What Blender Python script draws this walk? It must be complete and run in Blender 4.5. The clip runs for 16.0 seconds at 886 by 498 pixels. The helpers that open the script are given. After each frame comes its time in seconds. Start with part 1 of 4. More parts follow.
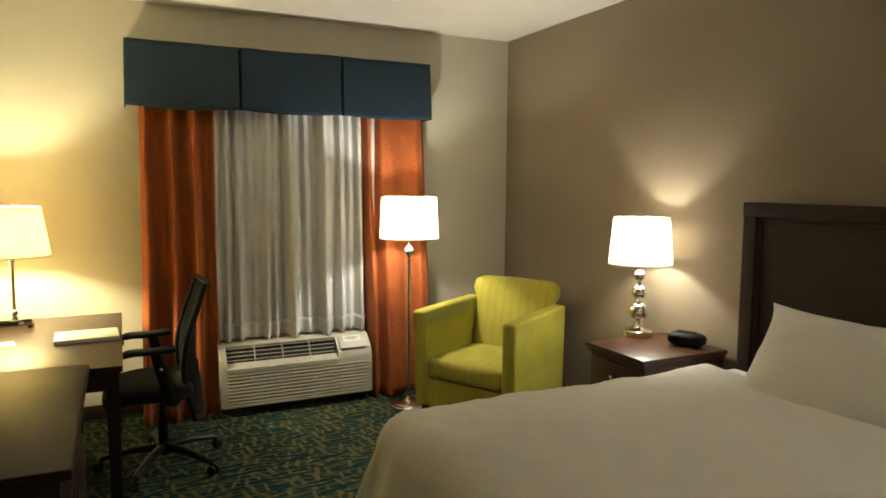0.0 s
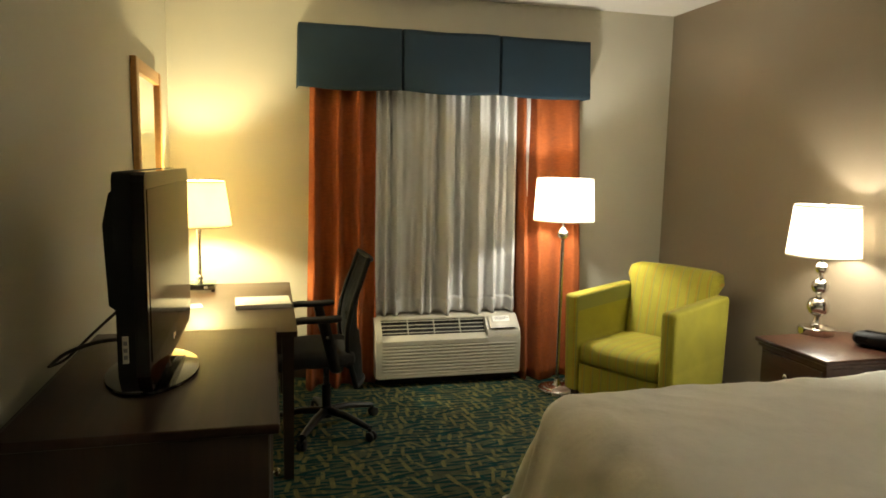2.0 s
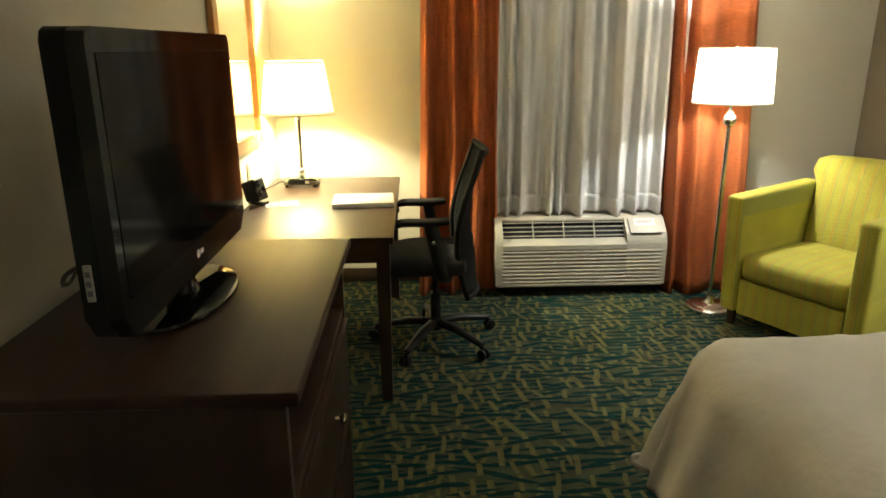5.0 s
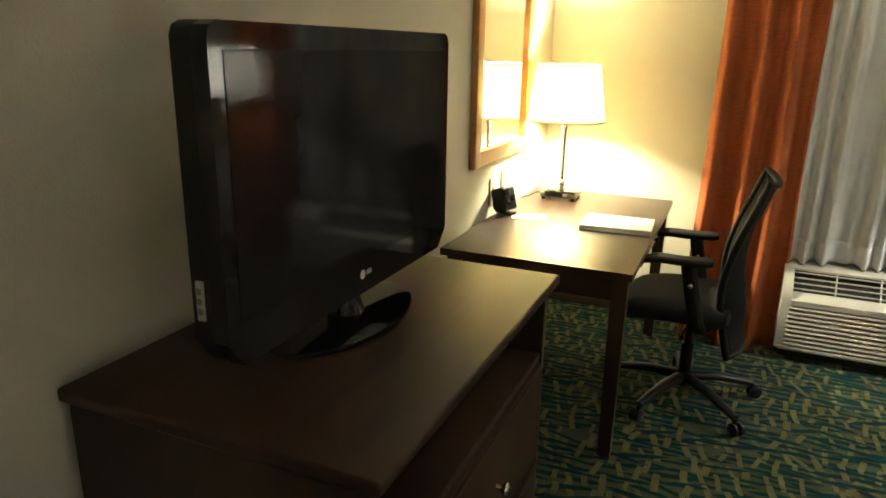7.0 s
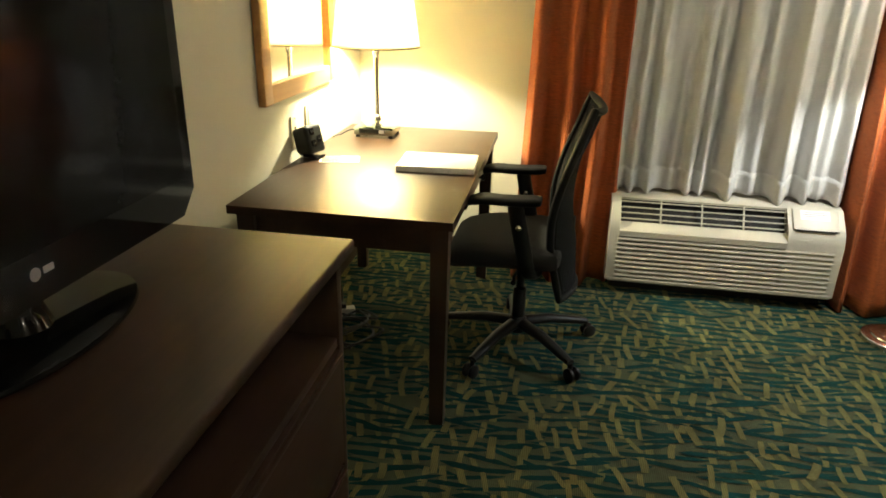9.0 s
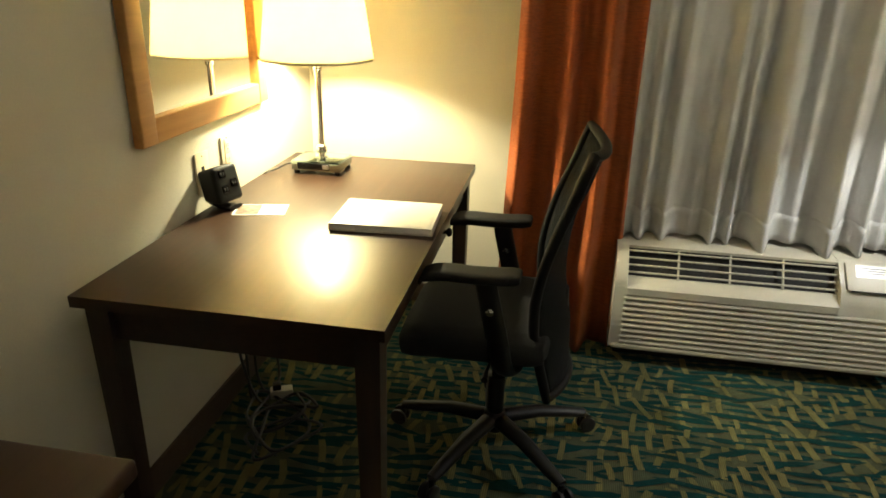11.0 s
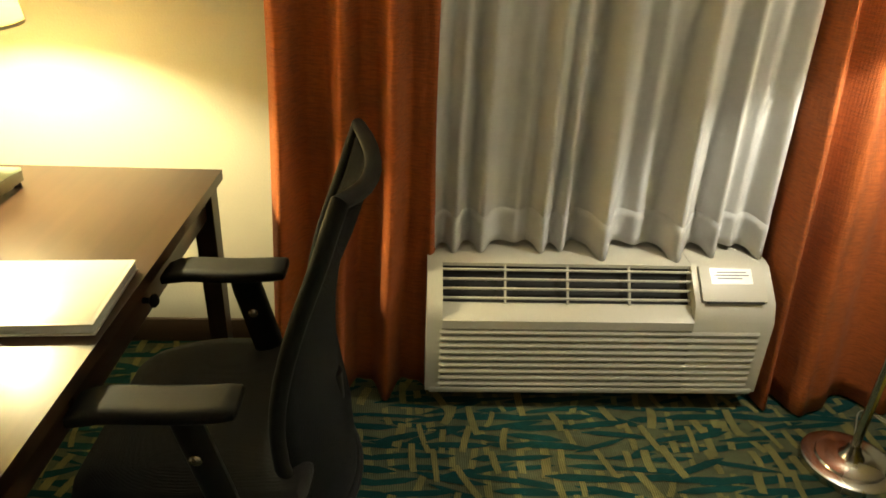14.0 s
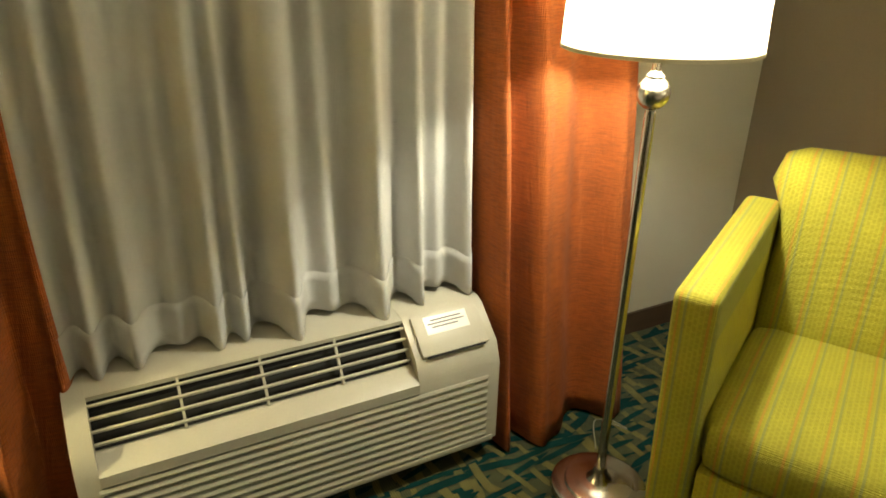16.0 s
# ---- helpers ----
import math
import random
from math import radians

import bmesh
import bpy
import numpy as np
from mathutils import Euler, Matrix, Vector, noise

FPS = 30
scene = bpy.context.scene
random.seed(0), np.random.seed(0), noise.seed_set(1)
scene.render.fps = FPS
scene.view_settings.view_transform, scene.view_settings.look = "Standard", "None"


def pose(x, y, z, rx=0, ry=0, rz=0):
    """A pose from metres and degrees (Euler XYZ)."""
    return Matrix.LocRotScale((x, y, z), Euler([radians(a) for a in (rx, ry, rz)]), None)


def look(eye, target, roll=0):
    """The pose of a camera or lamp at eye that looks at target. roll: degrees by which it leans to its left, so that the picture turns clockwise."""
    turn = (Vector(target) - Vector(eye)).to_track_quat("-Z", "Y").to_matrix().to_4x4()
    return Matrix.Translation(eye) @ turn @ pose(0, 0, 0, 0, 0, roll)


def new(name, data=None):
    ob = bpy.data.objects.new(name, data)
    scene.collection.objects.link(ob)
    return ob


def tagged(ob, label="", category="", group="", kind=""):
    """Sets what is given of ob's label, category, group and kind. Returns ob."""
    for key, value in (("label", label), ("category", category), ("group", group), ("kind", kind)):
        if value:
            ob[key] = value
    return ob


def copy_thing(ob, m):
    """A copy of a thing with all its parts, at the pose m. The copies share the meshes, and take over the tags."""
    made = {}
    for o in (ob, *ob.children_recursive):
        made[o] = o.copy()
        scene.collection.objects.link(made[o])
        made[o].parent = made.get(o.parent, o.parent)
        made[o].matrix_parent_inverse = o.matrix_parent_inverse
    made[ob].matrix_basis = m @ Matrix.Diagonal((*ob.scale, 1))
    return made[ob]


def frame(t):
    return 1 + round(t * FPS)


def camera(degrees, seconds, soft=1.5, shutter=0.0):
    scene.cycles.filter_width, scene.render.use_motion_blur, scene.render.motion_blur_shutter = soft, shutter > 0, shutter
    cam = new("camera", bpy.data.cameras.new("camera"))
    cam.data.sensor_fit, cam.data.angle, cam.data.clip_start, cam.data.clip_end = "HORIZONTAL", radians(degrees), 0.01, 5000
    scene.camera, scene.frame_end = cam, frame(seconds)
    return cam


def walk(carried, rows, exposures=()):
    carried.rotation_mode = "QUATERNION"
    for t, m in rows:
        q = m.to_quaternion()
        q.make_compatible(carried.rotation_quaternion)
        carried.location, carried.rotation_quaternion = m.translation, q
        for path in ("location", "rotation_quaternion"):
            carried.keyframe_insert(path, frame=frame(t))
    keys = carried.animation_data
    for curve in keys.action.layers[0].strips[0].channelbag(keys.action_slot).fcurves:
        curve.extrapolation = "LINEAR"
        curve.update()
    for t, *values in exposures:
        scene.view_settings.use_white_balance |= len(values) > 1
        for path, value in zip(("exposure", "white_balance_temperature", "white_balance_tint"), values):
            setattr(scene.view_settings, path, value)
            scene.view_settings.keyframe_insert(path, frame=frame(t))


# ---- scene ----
cam = camera(66.3, 16.0, 1.7)
PATH = [
    (0, (0.79, -4.991, 1.599), (1.646, -3.194, 1.403), 0.4),
    (0.5, (0.754, -4.971, 1.596), (1.543, -3.143, 1.405), 0.8),
    (1, (0.722, -4.966, 1.593), (1.429, -3.104, 1.402), 0.9),
    (1.5, (0.679, -4.941, 1.587), (1.266, -3.04, 1.38), 1.1),
    (2, (0.655, -4.924, 1.584), (1.147, -3.002, 1.332), 1.2),
    (2.5, (0.618, -4.9, 1.57), (1.045, -2.97, 1.265), 1.3),
    (3, (0.657, -4.85, 1.551), (1.054, -2.936, 1.129), 0.6),
    (5.5, (0.949, -4.217, 1.512), (0.775, -2.311, 0.932), -0.2),
    (6, (1.02, -4.118, 1.524), (0.541, -2.267, 0.94), 0.2),
    (6.5, (1.058, -4.055, 1.532), (0.383, -2.264, 0.95), 0.8),
    (7, (1.056, -3.993, 1.517), (0.298, -2.232, 0.946), 1.1),
    (7.5, (1.027, -3.901, 1.474), (0.354, -2.119, 0.866), 2.1),
    (8, (1.047, -3.824, 1.453), (0.602, -2.011, 0.733), 3.7),
    (10.5, (1.089, -3.035, 1.452), (0.819, -1.199, 0.704), 0.7),
    (11, (1.108, -2.855, 1.456), (0.787, -1.031, 0.702), 1.3),
    (11.5, (1.112, -2.709, 1.449), (0.714, -0.905, 0.685), 1.4),
    (12, (1.069, -2.546, 1.458), (0.709, -0.735, 0.688), 1.7),
    (12.5, (1.068, -2.426, 1.449), (0.846, -0.599, 0.667), 2.2),
    (13, (1.138, -2.273, 1.442), (0.986, -0.452, 0.63), 2.3),
    (13.5, (1.227, -2.176, 1.433), (1.145, -0.37, 0.579), 2.1),
    (14, (1.294, -2.078, 1.438), (1.399, -0.296, 0.535), 2.5),
    (14.5, (1.312, -1.962, 1.419), (1.669, -0.22, 0.503), 1.4),
    (15, (1.324, -1.854, 1.372), (1.973, -0.2, 0.454), 2.6),
    (15.5, (1.433, -1.774, 1.373), (2.193, -0.162, 0.466), 2.2),
    (16, (1.513, -1.714, 1.393), (2.377, -0.104, 0.581), 1.0),
]
walk(cam, [(t, look(eye, target, roll)) for t, eye, target, roll in PATH],
     [(0, -0.36, 6550, 10), (1.5, -0.24, 6550, 10), (3, -0.18, 6450, 10), (5.5, 0.28, 5850, 10), (7, 0.32, 5750, 10), (8, 0.46, 5750, 10),
      (10.5, -0.05, 5950, 10), (11, -0.18, 5900, 10), (12.5, -0.52, 6450, 10), (13.5, -0.28, 6700, 8), (14.5, -0.02, 6900, 6), (15, 0.08, 7050, 4), (16, -0.10, 7150, 2)])

# ---- world and lamps' strength ----
world = bpy.data.worlds.new("night")
world.use_nodes = True
world.node_tree.nodes["Background"].inputs[0].default_value = (0.012, 0.014, 0.02, 1)
world.node_tree.nodes["Background"].inputs[1].default_value = 0.3
scene.world = world
# the last one belongs to an added lamp that stays out of view
BULB_DESK, BULB_FLOOR, BULB_BED, BULB_UNSEEN = 97.0, 42.0, 25.0, 88.0
WARM, WHITE = (1.0, 0.89, 0.54), (1.0, 0.96, 0.84)


# ---- materials ----
def link(mt, a, b):
    mt.node_tree.links.new(a, b)


def node(mt, kind, **values):
    n = mt.node_tree.nodes.new(kind)
    for k, v in values.items():
        n.inputs[k].default_value = v
    return n


def coords(mt, scale=(1, 1, 1), turn=(0, 0, 0)):
    tc = node(mt, "ShaderNodeTexCoord")
    mp = node(mt, "ShaderNodeMapping")
    mp.inputs["Scale"].default_value = scale
    mp.inputs["Rotation"].default_value = [radians(a) for a in turn]
    link(mt, tc.outputs["Object"], mp.inputs["Vector"])
    return mp.outputs["Vector"]


def ramp(mt, fac, a, b, lo=0.3, hi=0.7):
    r = node(mt, "ShaderNodeValToRGB")
    r.color_ramp.elements[0].position, r.color_ramp.elements[1].position = lo, hi
    r.color_ramp.elements[0].color, r.color_ramp.elements[1].color = (*a, 1), (*b, 1)
    link(mt, fac, r.inputs["Fac"])
    return r.outputs["Color"]


def mixc(mt, fac, a, b, mode="MIX"):
    m = mt.node_tree.nodes.new("ShaderNodeMix")
    m.data_type, m.blend_type = "RGBA", mode
    for sock, val in ((m.inputs[0], fac), (m.inputs[6], a), (m.inputs[7], b)):
        if isinstance(val, (int, float)):
            sock.default_value = val
        elif isinstance(val, tuple):
            sock.default_value = (*val, 1)
        else:
            link(mt, val, sock)
    return m.outputs[2]


def tone(c, f):
    return tuple(min(1, v * f) for v in c)


def material(name, color, rough=0.5, metal=0.0, vary=0.12, big=3.0, fine=60.0, bump=0.0, stretch=(1, 1, 1), coat=0.0, rough_vary=0.08):
    """A surface with variation at two scales, fine relief and uneven gloss."""
    mt = bpy.data.materials.new(name)
    mt.use_nodes = True
    p = mt.node_tree.nodes["Principled BSDF"]
    v = coords(mt, stretch)
    n1 = node(mt, "ShaderNodeTexNoise", Scale=big, Detail=4.0)
    n2 = node(mt, "ShaderNodeTexNoise", Scale=fine, Detail=3.0)
    link(mt, v, n1.inputs["Vector"])
    link(mt, v, n2.inputs["Vector"])
    c1 = ramp(mt, n1.outputs["Fac"], tone(color, 1 - vary), tone(color, 1 + vary))
    c2 = ramp(mt, n2.outputs["Fac"], (1 - vary,) * 3, (1, 1, 1))
    link(mt, mixc(mt, 1.0, c1, c2, "MULTIPLY"), p.inputs["Base Color"])
    mr = node(mt, "ShaderNodeMapRange")
    mr.inputs["To Min"].default_value, mr.inputs["To Max"].default_value = max(0.02, rough - rough_vary), min(1, rough + rough_vary)
    link(mt, n1.outputs["Fac"], mr.inputs["Value"])
    link(mt, mr.outputs["Result"], p.inputs["Roughness"])
    p.inputs["Metallic"].default_value = metal
    p.inputs["Coat Weight"].default_value = coat
    if bump:
        b = node(mt, "ShaderNodeBump", Strength=1.0, Distance=bump)
        link(mt, n2.outputs["Fac"], b.inputs["Height"])
        link(mt, b.outputs["Normal"], p.inputs["Normal"])
    return mt


def woven(name, color, rough=0.85, pitch=0.002, bump=0.0006, vary=0.15, sheen=0.03, through_light=0.0, slub=False, clear=0.0):
    """Cloth with warp and weft relief."""
    mt = material(name, color, rough, vary=vary, big=5.0, fine=90.0)
    p = mt.node_tree.nodes["Principled BSDF"]
    p.inputs["Sheen Weight"].default_value = sheen
    v = coords(mt)
    h = None
    for axis in ("X", "Z", "Y"):
        w = node(mt, "ShaderNodeTexWave", Scale=0.314 / pitch, Distortion=1.5 if slub else 0.6, Detail=1.0)
        w.bands_direction = axis
        link(mt, v, w.inputs["Vector"])
        if h is None:
            h = w.outputs["Fac"]
        else:
            a = node(mt, "ShaderNodeMath")
            a.operation = "ADD"
            link(mt, h, a.inputs[0])
            link(mt, w.outputs["Fac"], a.inputs[1])
            h = a.outputs[0]
    b = node(mt, "ShaderNodeBump", Strength=0.7, Distance=bump)
    link(mt, h, b.inputs["Height"])
    link(mt, b.outputs["Normal"], p.inputs["Normal"])
    if slub:
        nn = node(mt, "ShaderNodeTexNoise", Scale=1.0, Detail=2.0)
        link(mt, coords(mt, (25, 25, 260)), nn.inputs["Vector"])
        old = p.inputs["Base Color"].links[0].from_socket
        link(mt, mixc(mt, 0.7, old, ramp(mt, nn.outputs["Fac"], (0.6, 0.6, 0.6), (1, 1, 1), 0.35, 0.62), "MULTIPLY"), p.inputs["Base Color"])
    if through_light:
        out = mt.node_tree.nodes["Material Output"]
        tr = node(mt, "ShaderNodeBsdfTranslucent")
        tr.inputs["Color"].default_value = (*tone(color, 1.05), 1)
        mx = node(mt, "ShaderNodeMixShader", Fac=through_light)
        link(mt, p.outputs[0], mx.inputs[1])
        link(mt, tr.outputs[0], mx.inputs[2])
        link(mt, mx.outputs[0], out.inputs["Surface"])
        if clear:
            m2 = node(mt, "ShaderNodeMixShader", Fac=clear)
            link(mt, mx.outputs[0], m2.inputs[1])
            link(mt, node(mt, "ShaderNodeBsdfTransparent").outputs[0], m2.inputs[2])
            link(mt, m2.outputs[0], out.inputs["Surface"])
    return mt


def wood(name, dark, light, rough=0.3, along="Y"):
    mt = bpy.data.materials.new(name)
    mt.use_nodes = True
    p = mt.node_tree.nodes["Principled BSDF"]
    s = {"X": (2, 45, 45), "Y": (45, 2, 45), "Z": (45, 45, 2)}[along]
    n1 = node(mt, "ShaderNodeTexNoise", Scale=1.0, Detail=6.0, Distortion=0.4)
    link(mt, coords(mt, s), n1.inputs["Vector"])
    n2 = node(mt, "ShaderNodeTexNoise", Scale=3.0, Detail=3.0)
    link(mt, coords(mt), n2.inputs["Vector"])
    c = mixc(mt, 0.5, ramp(mt, n1.outputs["Fac"], dark, light), ramp(mt, n2.outputs["Fac"], dark, light))
    link(mt, c, p.inputs["Base Color"])
    mr = node(mt, "ShaderNodeMapRange")
    mr.inputs["To Min"].default_value, mr.inputs["To Max"].default_value = rough - 0.05, rough + 0.08
    link(mt, n2.outputs["Fac"], mr.inputs["Value"])
    link(mt, mr.outputs["Result"], p.inputs["Roughness"])
    b = node(mt, "ShaderNodeBump", Strength=0.4, Distance=0.0003)
    link(mt, n1.outputs["Fac"], b.inputs["Height"])
    link(mt, b.outputs["Normal"], p.inputs["Normal"])
    return mt


def striped(name, axis):
    """Yellow-green upholstery with thin orange and grey stripes and small woven dashes; axis: across the stripes."""
    base = (0.41, 0.375, 0.032)
    mt = woven(name, base, 0.8, 0.0035, 0.0008, 0.12)
    p = mt.node_tree.nodes["Principled BSDF"]
    tc = node(mt, "ShaderNodeTexCoord")
    sp = node(mt, "ShaderNodeSeparateXYZ")
    link(mt, tc.outputs["Object"], sp.inputs[0])
    across = sp.outputs["Y"]
    if axis == "X":
        both = node(mt, "ShaderNodeMath")
        both.operation = "ADD"
        link(mt, sp.outputs["X"], both.inputs[0])
        link(mt, sp.outputs["Y"], both.inputs[1])
        across = both.outputs[0]

    def band(period, offset, width):
        a = node(mt, "ShaderNodeMath")
        a.operation = "ADD"
        link(mt, across, a.inputs[0])
        a.inputs[1].default_value = offset + 10 * period
        m = node(mt, "ShaderNodeMath")
        m.operation = "MODULO"
        link(mt, a.outputs[0], m.inputs[0])
        m.inputs[1].default_value = period
        l = node(mt, "ShaderNodeMath")
        l.operation = "LESS_THAN"
        link(mt, m.outputs[0], l.inputs[0])
        l.inputs[1].default_value = width
        return l.outputs[0]

    col = p.inputs["Base Color"].links[0].from_socket
    brick = node(mt, "ShaderNodeTexBrick", Scale=1.0)
    brick.inputs["Brick Width"].default_value, brick.inputs["Row Height"].default_value = 0.016, 0.011
    brick.inputs["Mortar Size"].default_value = 0.0022
    brick.inputs["Color1"].default_value, brick.inputs["Color2"].default_value = (0.9, 0.9, 0.85, 1), (1, 1, 1, 1)
    brick.inputs["Mortar"].default_value = (1.25, 1.25, 1.5, 1)
    cross = node(mt, "ShaderNodeCombineXYZ")
    link(mt, across, cross.inputs["Y"])
    s = node(mt, "ShaderNodeMath")
    s.operation = "ADD"
    others = [a for a in ("X", "Y", "Z") if a != axis]
    link(mt, sp.outputs[others[0]], s.inputs[0])
    link(mt, sp.outputs[others[1]], s.inputs[1])
    link(mt, s.outputs[0], cross.inputs["X"])
    link(mt, cross.outputs[0], brick.inputs["Vector"])
    col = mixc(mt, 0.55, col, brick.outputs["Color"], "MULTIPLY")
    for period, offset, width, c, f in ((0.066, 0.014, 0.006, (0.52, 0.24, 0.03), 0.65), (0.066, 0.028, 0.006, (0.24, 0.27, 0.09), 0.65), (0.066, 0.020, 0.004, (0.42, 0.37, 0.03), 0.5)):
        k = node(mt, "ShaderNodeMath")
        k.operation = "MULTIPLY"
        link(mt, band(period, offset, width), k.inputs[0])
        k.inputs[1].default_value = f
        col = mixc(mt, k.outputs[0], col, c)
    link(mt, col, p.inputs["Base Color"])
    return mt


def shade_cloth(name, color, through_light=0.5):
    mt = woven(name, color, 0.9, 0.0015, 0.0003, 0.03, 0.0, through_light)
    return mt


def glass_like(name, color, rough, transmission=1.0):
    mt = bpy.data.materials.new(name)
    mt.use_nodes = True
    p = mt.node_tree.nodes["Principled BSDF"]
    p.inputs["Base Color"].default_value = (*color, 1)
    p.inputs["Roughness"].default_value = rough
    p.inputs["Transmission Weight"].default_value = transmission
    return mt


def carpet_pile(name, color, ribs=0.75):
    """Loop pile in fine rows."""
    mt = material(name, color, 1.0, vary=0.25, big=12, fine=420, bump=0.0015)
    p = mt.node_tree.nodes["Principled BSDF"]
    p.inputs["Specular IOR Level"].default_value = 0.1
    w = node(mt, "ShaderNodeTexWave", Scale=0.314 / 0.0065, Distortion=1.2, Detail=1.0)
    w.bands_direction = "X"
    link(mt, coords(mt), w.inputs["Vector"])
    old = p.inputs["Base Color"].links[0].from_socket
    link(mt, mixc(mt, ribs, old, ramp(mt, w.outputs["Fac"], (0.45, 0.47, 0.42), (1.08, 1.08, 1.08), 0.1, 0.6), "MULTIPLY"), p.inputs["Base Color"])
    return mt


WALL = material("cream_wall_paint", (0.535, 0.502, 0.400), 0.75, vary=0.035, big=1.2, fine=150, bump=0.0009)
TAUPE = material("taupe_wall_paint", (0.24, 0.19, 0.125), 0.7, vary=0.04, big=1.2, fine=150, bump=0.0009)
CEIL = material("ceiling_paint", (0.84, 0.81, 0.74), 0.9, vary=0.03, big=2, fine=150, bump=0.0008)
CARPET = carpet_pile("carpet_ground", (0.078, 0.084, 0.048))
OLIVE = carpet_pile("carpet_olive", (0.158, 0.142, 0.056))
TEAL = carpet_pile("carpet_teal", (0.004, 0.036, 0.035), 0.35)
DARKWOOD = wood("espresso_wood", (0.022, 0.011, 0.006), (0.047, 0.023, 0.013), 0.30, "Y")
DARKWOOD_Z = wood("espresso_wood_upright", (0.022, 0.011, 0.007), (0.046, 0.023, 0.013), 0.38, "Z")
DRESSERWOOD = wood("dresser_laminate", (0.024, 0.011, 0.007), (0.050, 0.023, 0.014), 0.42, "Y")
DRESSERWOOD.node_tree.nodes["Principled BSDF"].inputs["Specular IOR Level"].default_value = 0.22
REDWOOD = wood("mahogany_wood", (0.040, 0.014, 0.008), (0.085, 0.032, 0.016), 0.3, "Y")
HEADWOOD = wood("headboard_wood", (0.016, 0.008, 0.005), (0.034, 0.017, 0.010), 0.6, "Y")
HEADWOOD.node_tree.nodes["Principled BSDF"].inputs["Specular IOR Level"].default_value = 0.25
OAK = wood("honey_oak", (0.34, 0.155, 0.038), (0.53, 0.265, 0.075), 0.35, "Y")
# near-black that paints in the shade inside openings; also the heater's base
INSIDE = material("recess_shade_black", (0.008, 0.007, 0.006), 0.8, fine=40)
BLACK = material("black_plastic", (0.012, 0.012, 0.012), 0.45, vary=0.15, fine=300, bump=0.0001)
BLACK_SOFT = material("black_rubbery_plastic", (0.009, 0.009, 0.009), 0.6, vary=0.15, fine=300, bump=0.0002)
GLOSS = material("piano_black", (0.006, 0.006, 0.006), 0.06, vary=0.1, rough_vary=0.02)
SCREEN = material("screen_panel", (0.008, 0.008, 0.008), 0.085, vary=0.05, rough_vary=0.02)
SCREEN.node_tree.nodes["Principled BSDF"].inputs["Specular IOR Level"].default_value = 0.10
MESHCLOTH = woven("black_mesh_fabric", (0.007, 0.008, 0.009), 0.9, 0.003, 0.001, 0.25)
for mt, level in ((GLOSS, 0.32), (BLACK_SOFT, 0.22), (BLACK, 0.3), (MESHCLOTH, 0.15), (DARKWOOD, 0.28), (DARKWOOD_Z, 0.36)):
    mt.node_tree.nodes["Principled BSDF"].inputs["Specular IOR Level"].default_value = level
SEATCLOTH = woven("black_seat_fabric", (0.008, 0.0075, 0.007), 0.85, 0.002, 0.0006, 0.25)
CHROME = material("polished_chrome", (0.78, 0.76, 0.72), 0.08, 1.0, vary=0.04, rough_vary=0.03)
TINTED = material("tinted_mirror_plate", (0.46, 0.55, 0.48), 0.10, 1.0, vary=0.05, rough_vary=0.03)
SATIN = material("satin_silver", (0.80, 0.78, 0.74), 0.17, 1.0, vary=0.04)
NICKEL = material("brushed_nickel", (0.62, 0.59, 0.53), 0.26, 1.0, vary=0.06, stretch=(1, 1, 0.1))
PTACM = material("ivory_plastic", (0.50, 0.475, 0.395), 0.42, vary=0.05, fine=250, bump=0.0001)
PAPER = material("white_paper", (0.80, 0.79, 0.75), 0.6, vary=0.03)
BINDER = material("white_vinyl", (0.70, 0.67, 0.57), 0.35, vary=0.04)
IVORY = material("ivory_wall_plate", (0.60, 0.54, 0.37), 0.35, vary=0.04)
LABEL = material("laminated_label", (0.80, 0.79, 0.75), 0.22, vary=0.02)
GREY = material("grey_print", (0.18, 0.18, 0.2), 0.6)
DULL = material("dull_grey_plastic", (0.06, 0.06, 0.06), 0.6)
PHOTO = material("printed_photo", (0.32, 0.22, 0.16), 0.4, vary=0.6, big=30)
SILVER = material("silver_print", (0.6, 0.6, 0.62), 0.35, 0.6)
TEALCLOTH = woven("navy_teal_fabric", (0.004, 0.024, 0.044), 0.85, 0.0025, 0.0008, 0.12)
ORANGE = woven("burnt_orange_fabric", (0.39, 0.088, 0.010), 0.8, 0.004, 0.001, 0.12, 0.02, 0.0, slub=True)
SHEER = woven("sheer_voile", (0.74, 0.73, 0.71), 0.9, 0.002, 0.0003, 0.05, 0.03, 0.20, clear=0.16)
SHEERHEM = woven("voile_hem", (0.68, 0.67, 0.65), 0.9, 0.002, 0.0003, 0.04, 0.03, 0.20, clear=0.05)
LINEN = material("white_duvet_cotton", (0.73, 0.71, 0.66), 0.9, vary=0.03, big=3, fine=35, bump=0.0022)
SHADE_W = shade_cloth("white_shade_linen", (0.86, 0.83, 0.76), 0.52)
SHADE_Y = shade_cloth("cream_shade_linen", (0.84, 0.74, 0.48), 0.31)
TRIM = material("shade_trim", (0.62, 0.56, 0.42), 0.8)
BULBM = glass_like("frosted_bulb", (0.95, 0.93, 0.88), 0.6, 0.6)
MIRROR = material("mirror_silver", (0.9, 0.9, 0.88), 0.02, 1.0, vary=0.01, rough_vary=0.005)
NIGHTGLASS = glass_like("window_glass", (0.9, 0.95, 0.93), 0.01)
CLOTH_X = striped("striped_upholstery", "Y")
CABLE = material("black_cable", (0.012, 0.012, 0.012), 0.5)
CLEARCORD = material("clear_lamp_cord", (0.20, 0.19, 0.15), 0.35)
BASE = wood("baseboard_brown", (0.045, 0.026, 0.015), (0.075, 0.045, 0.026), 0.5, "X")


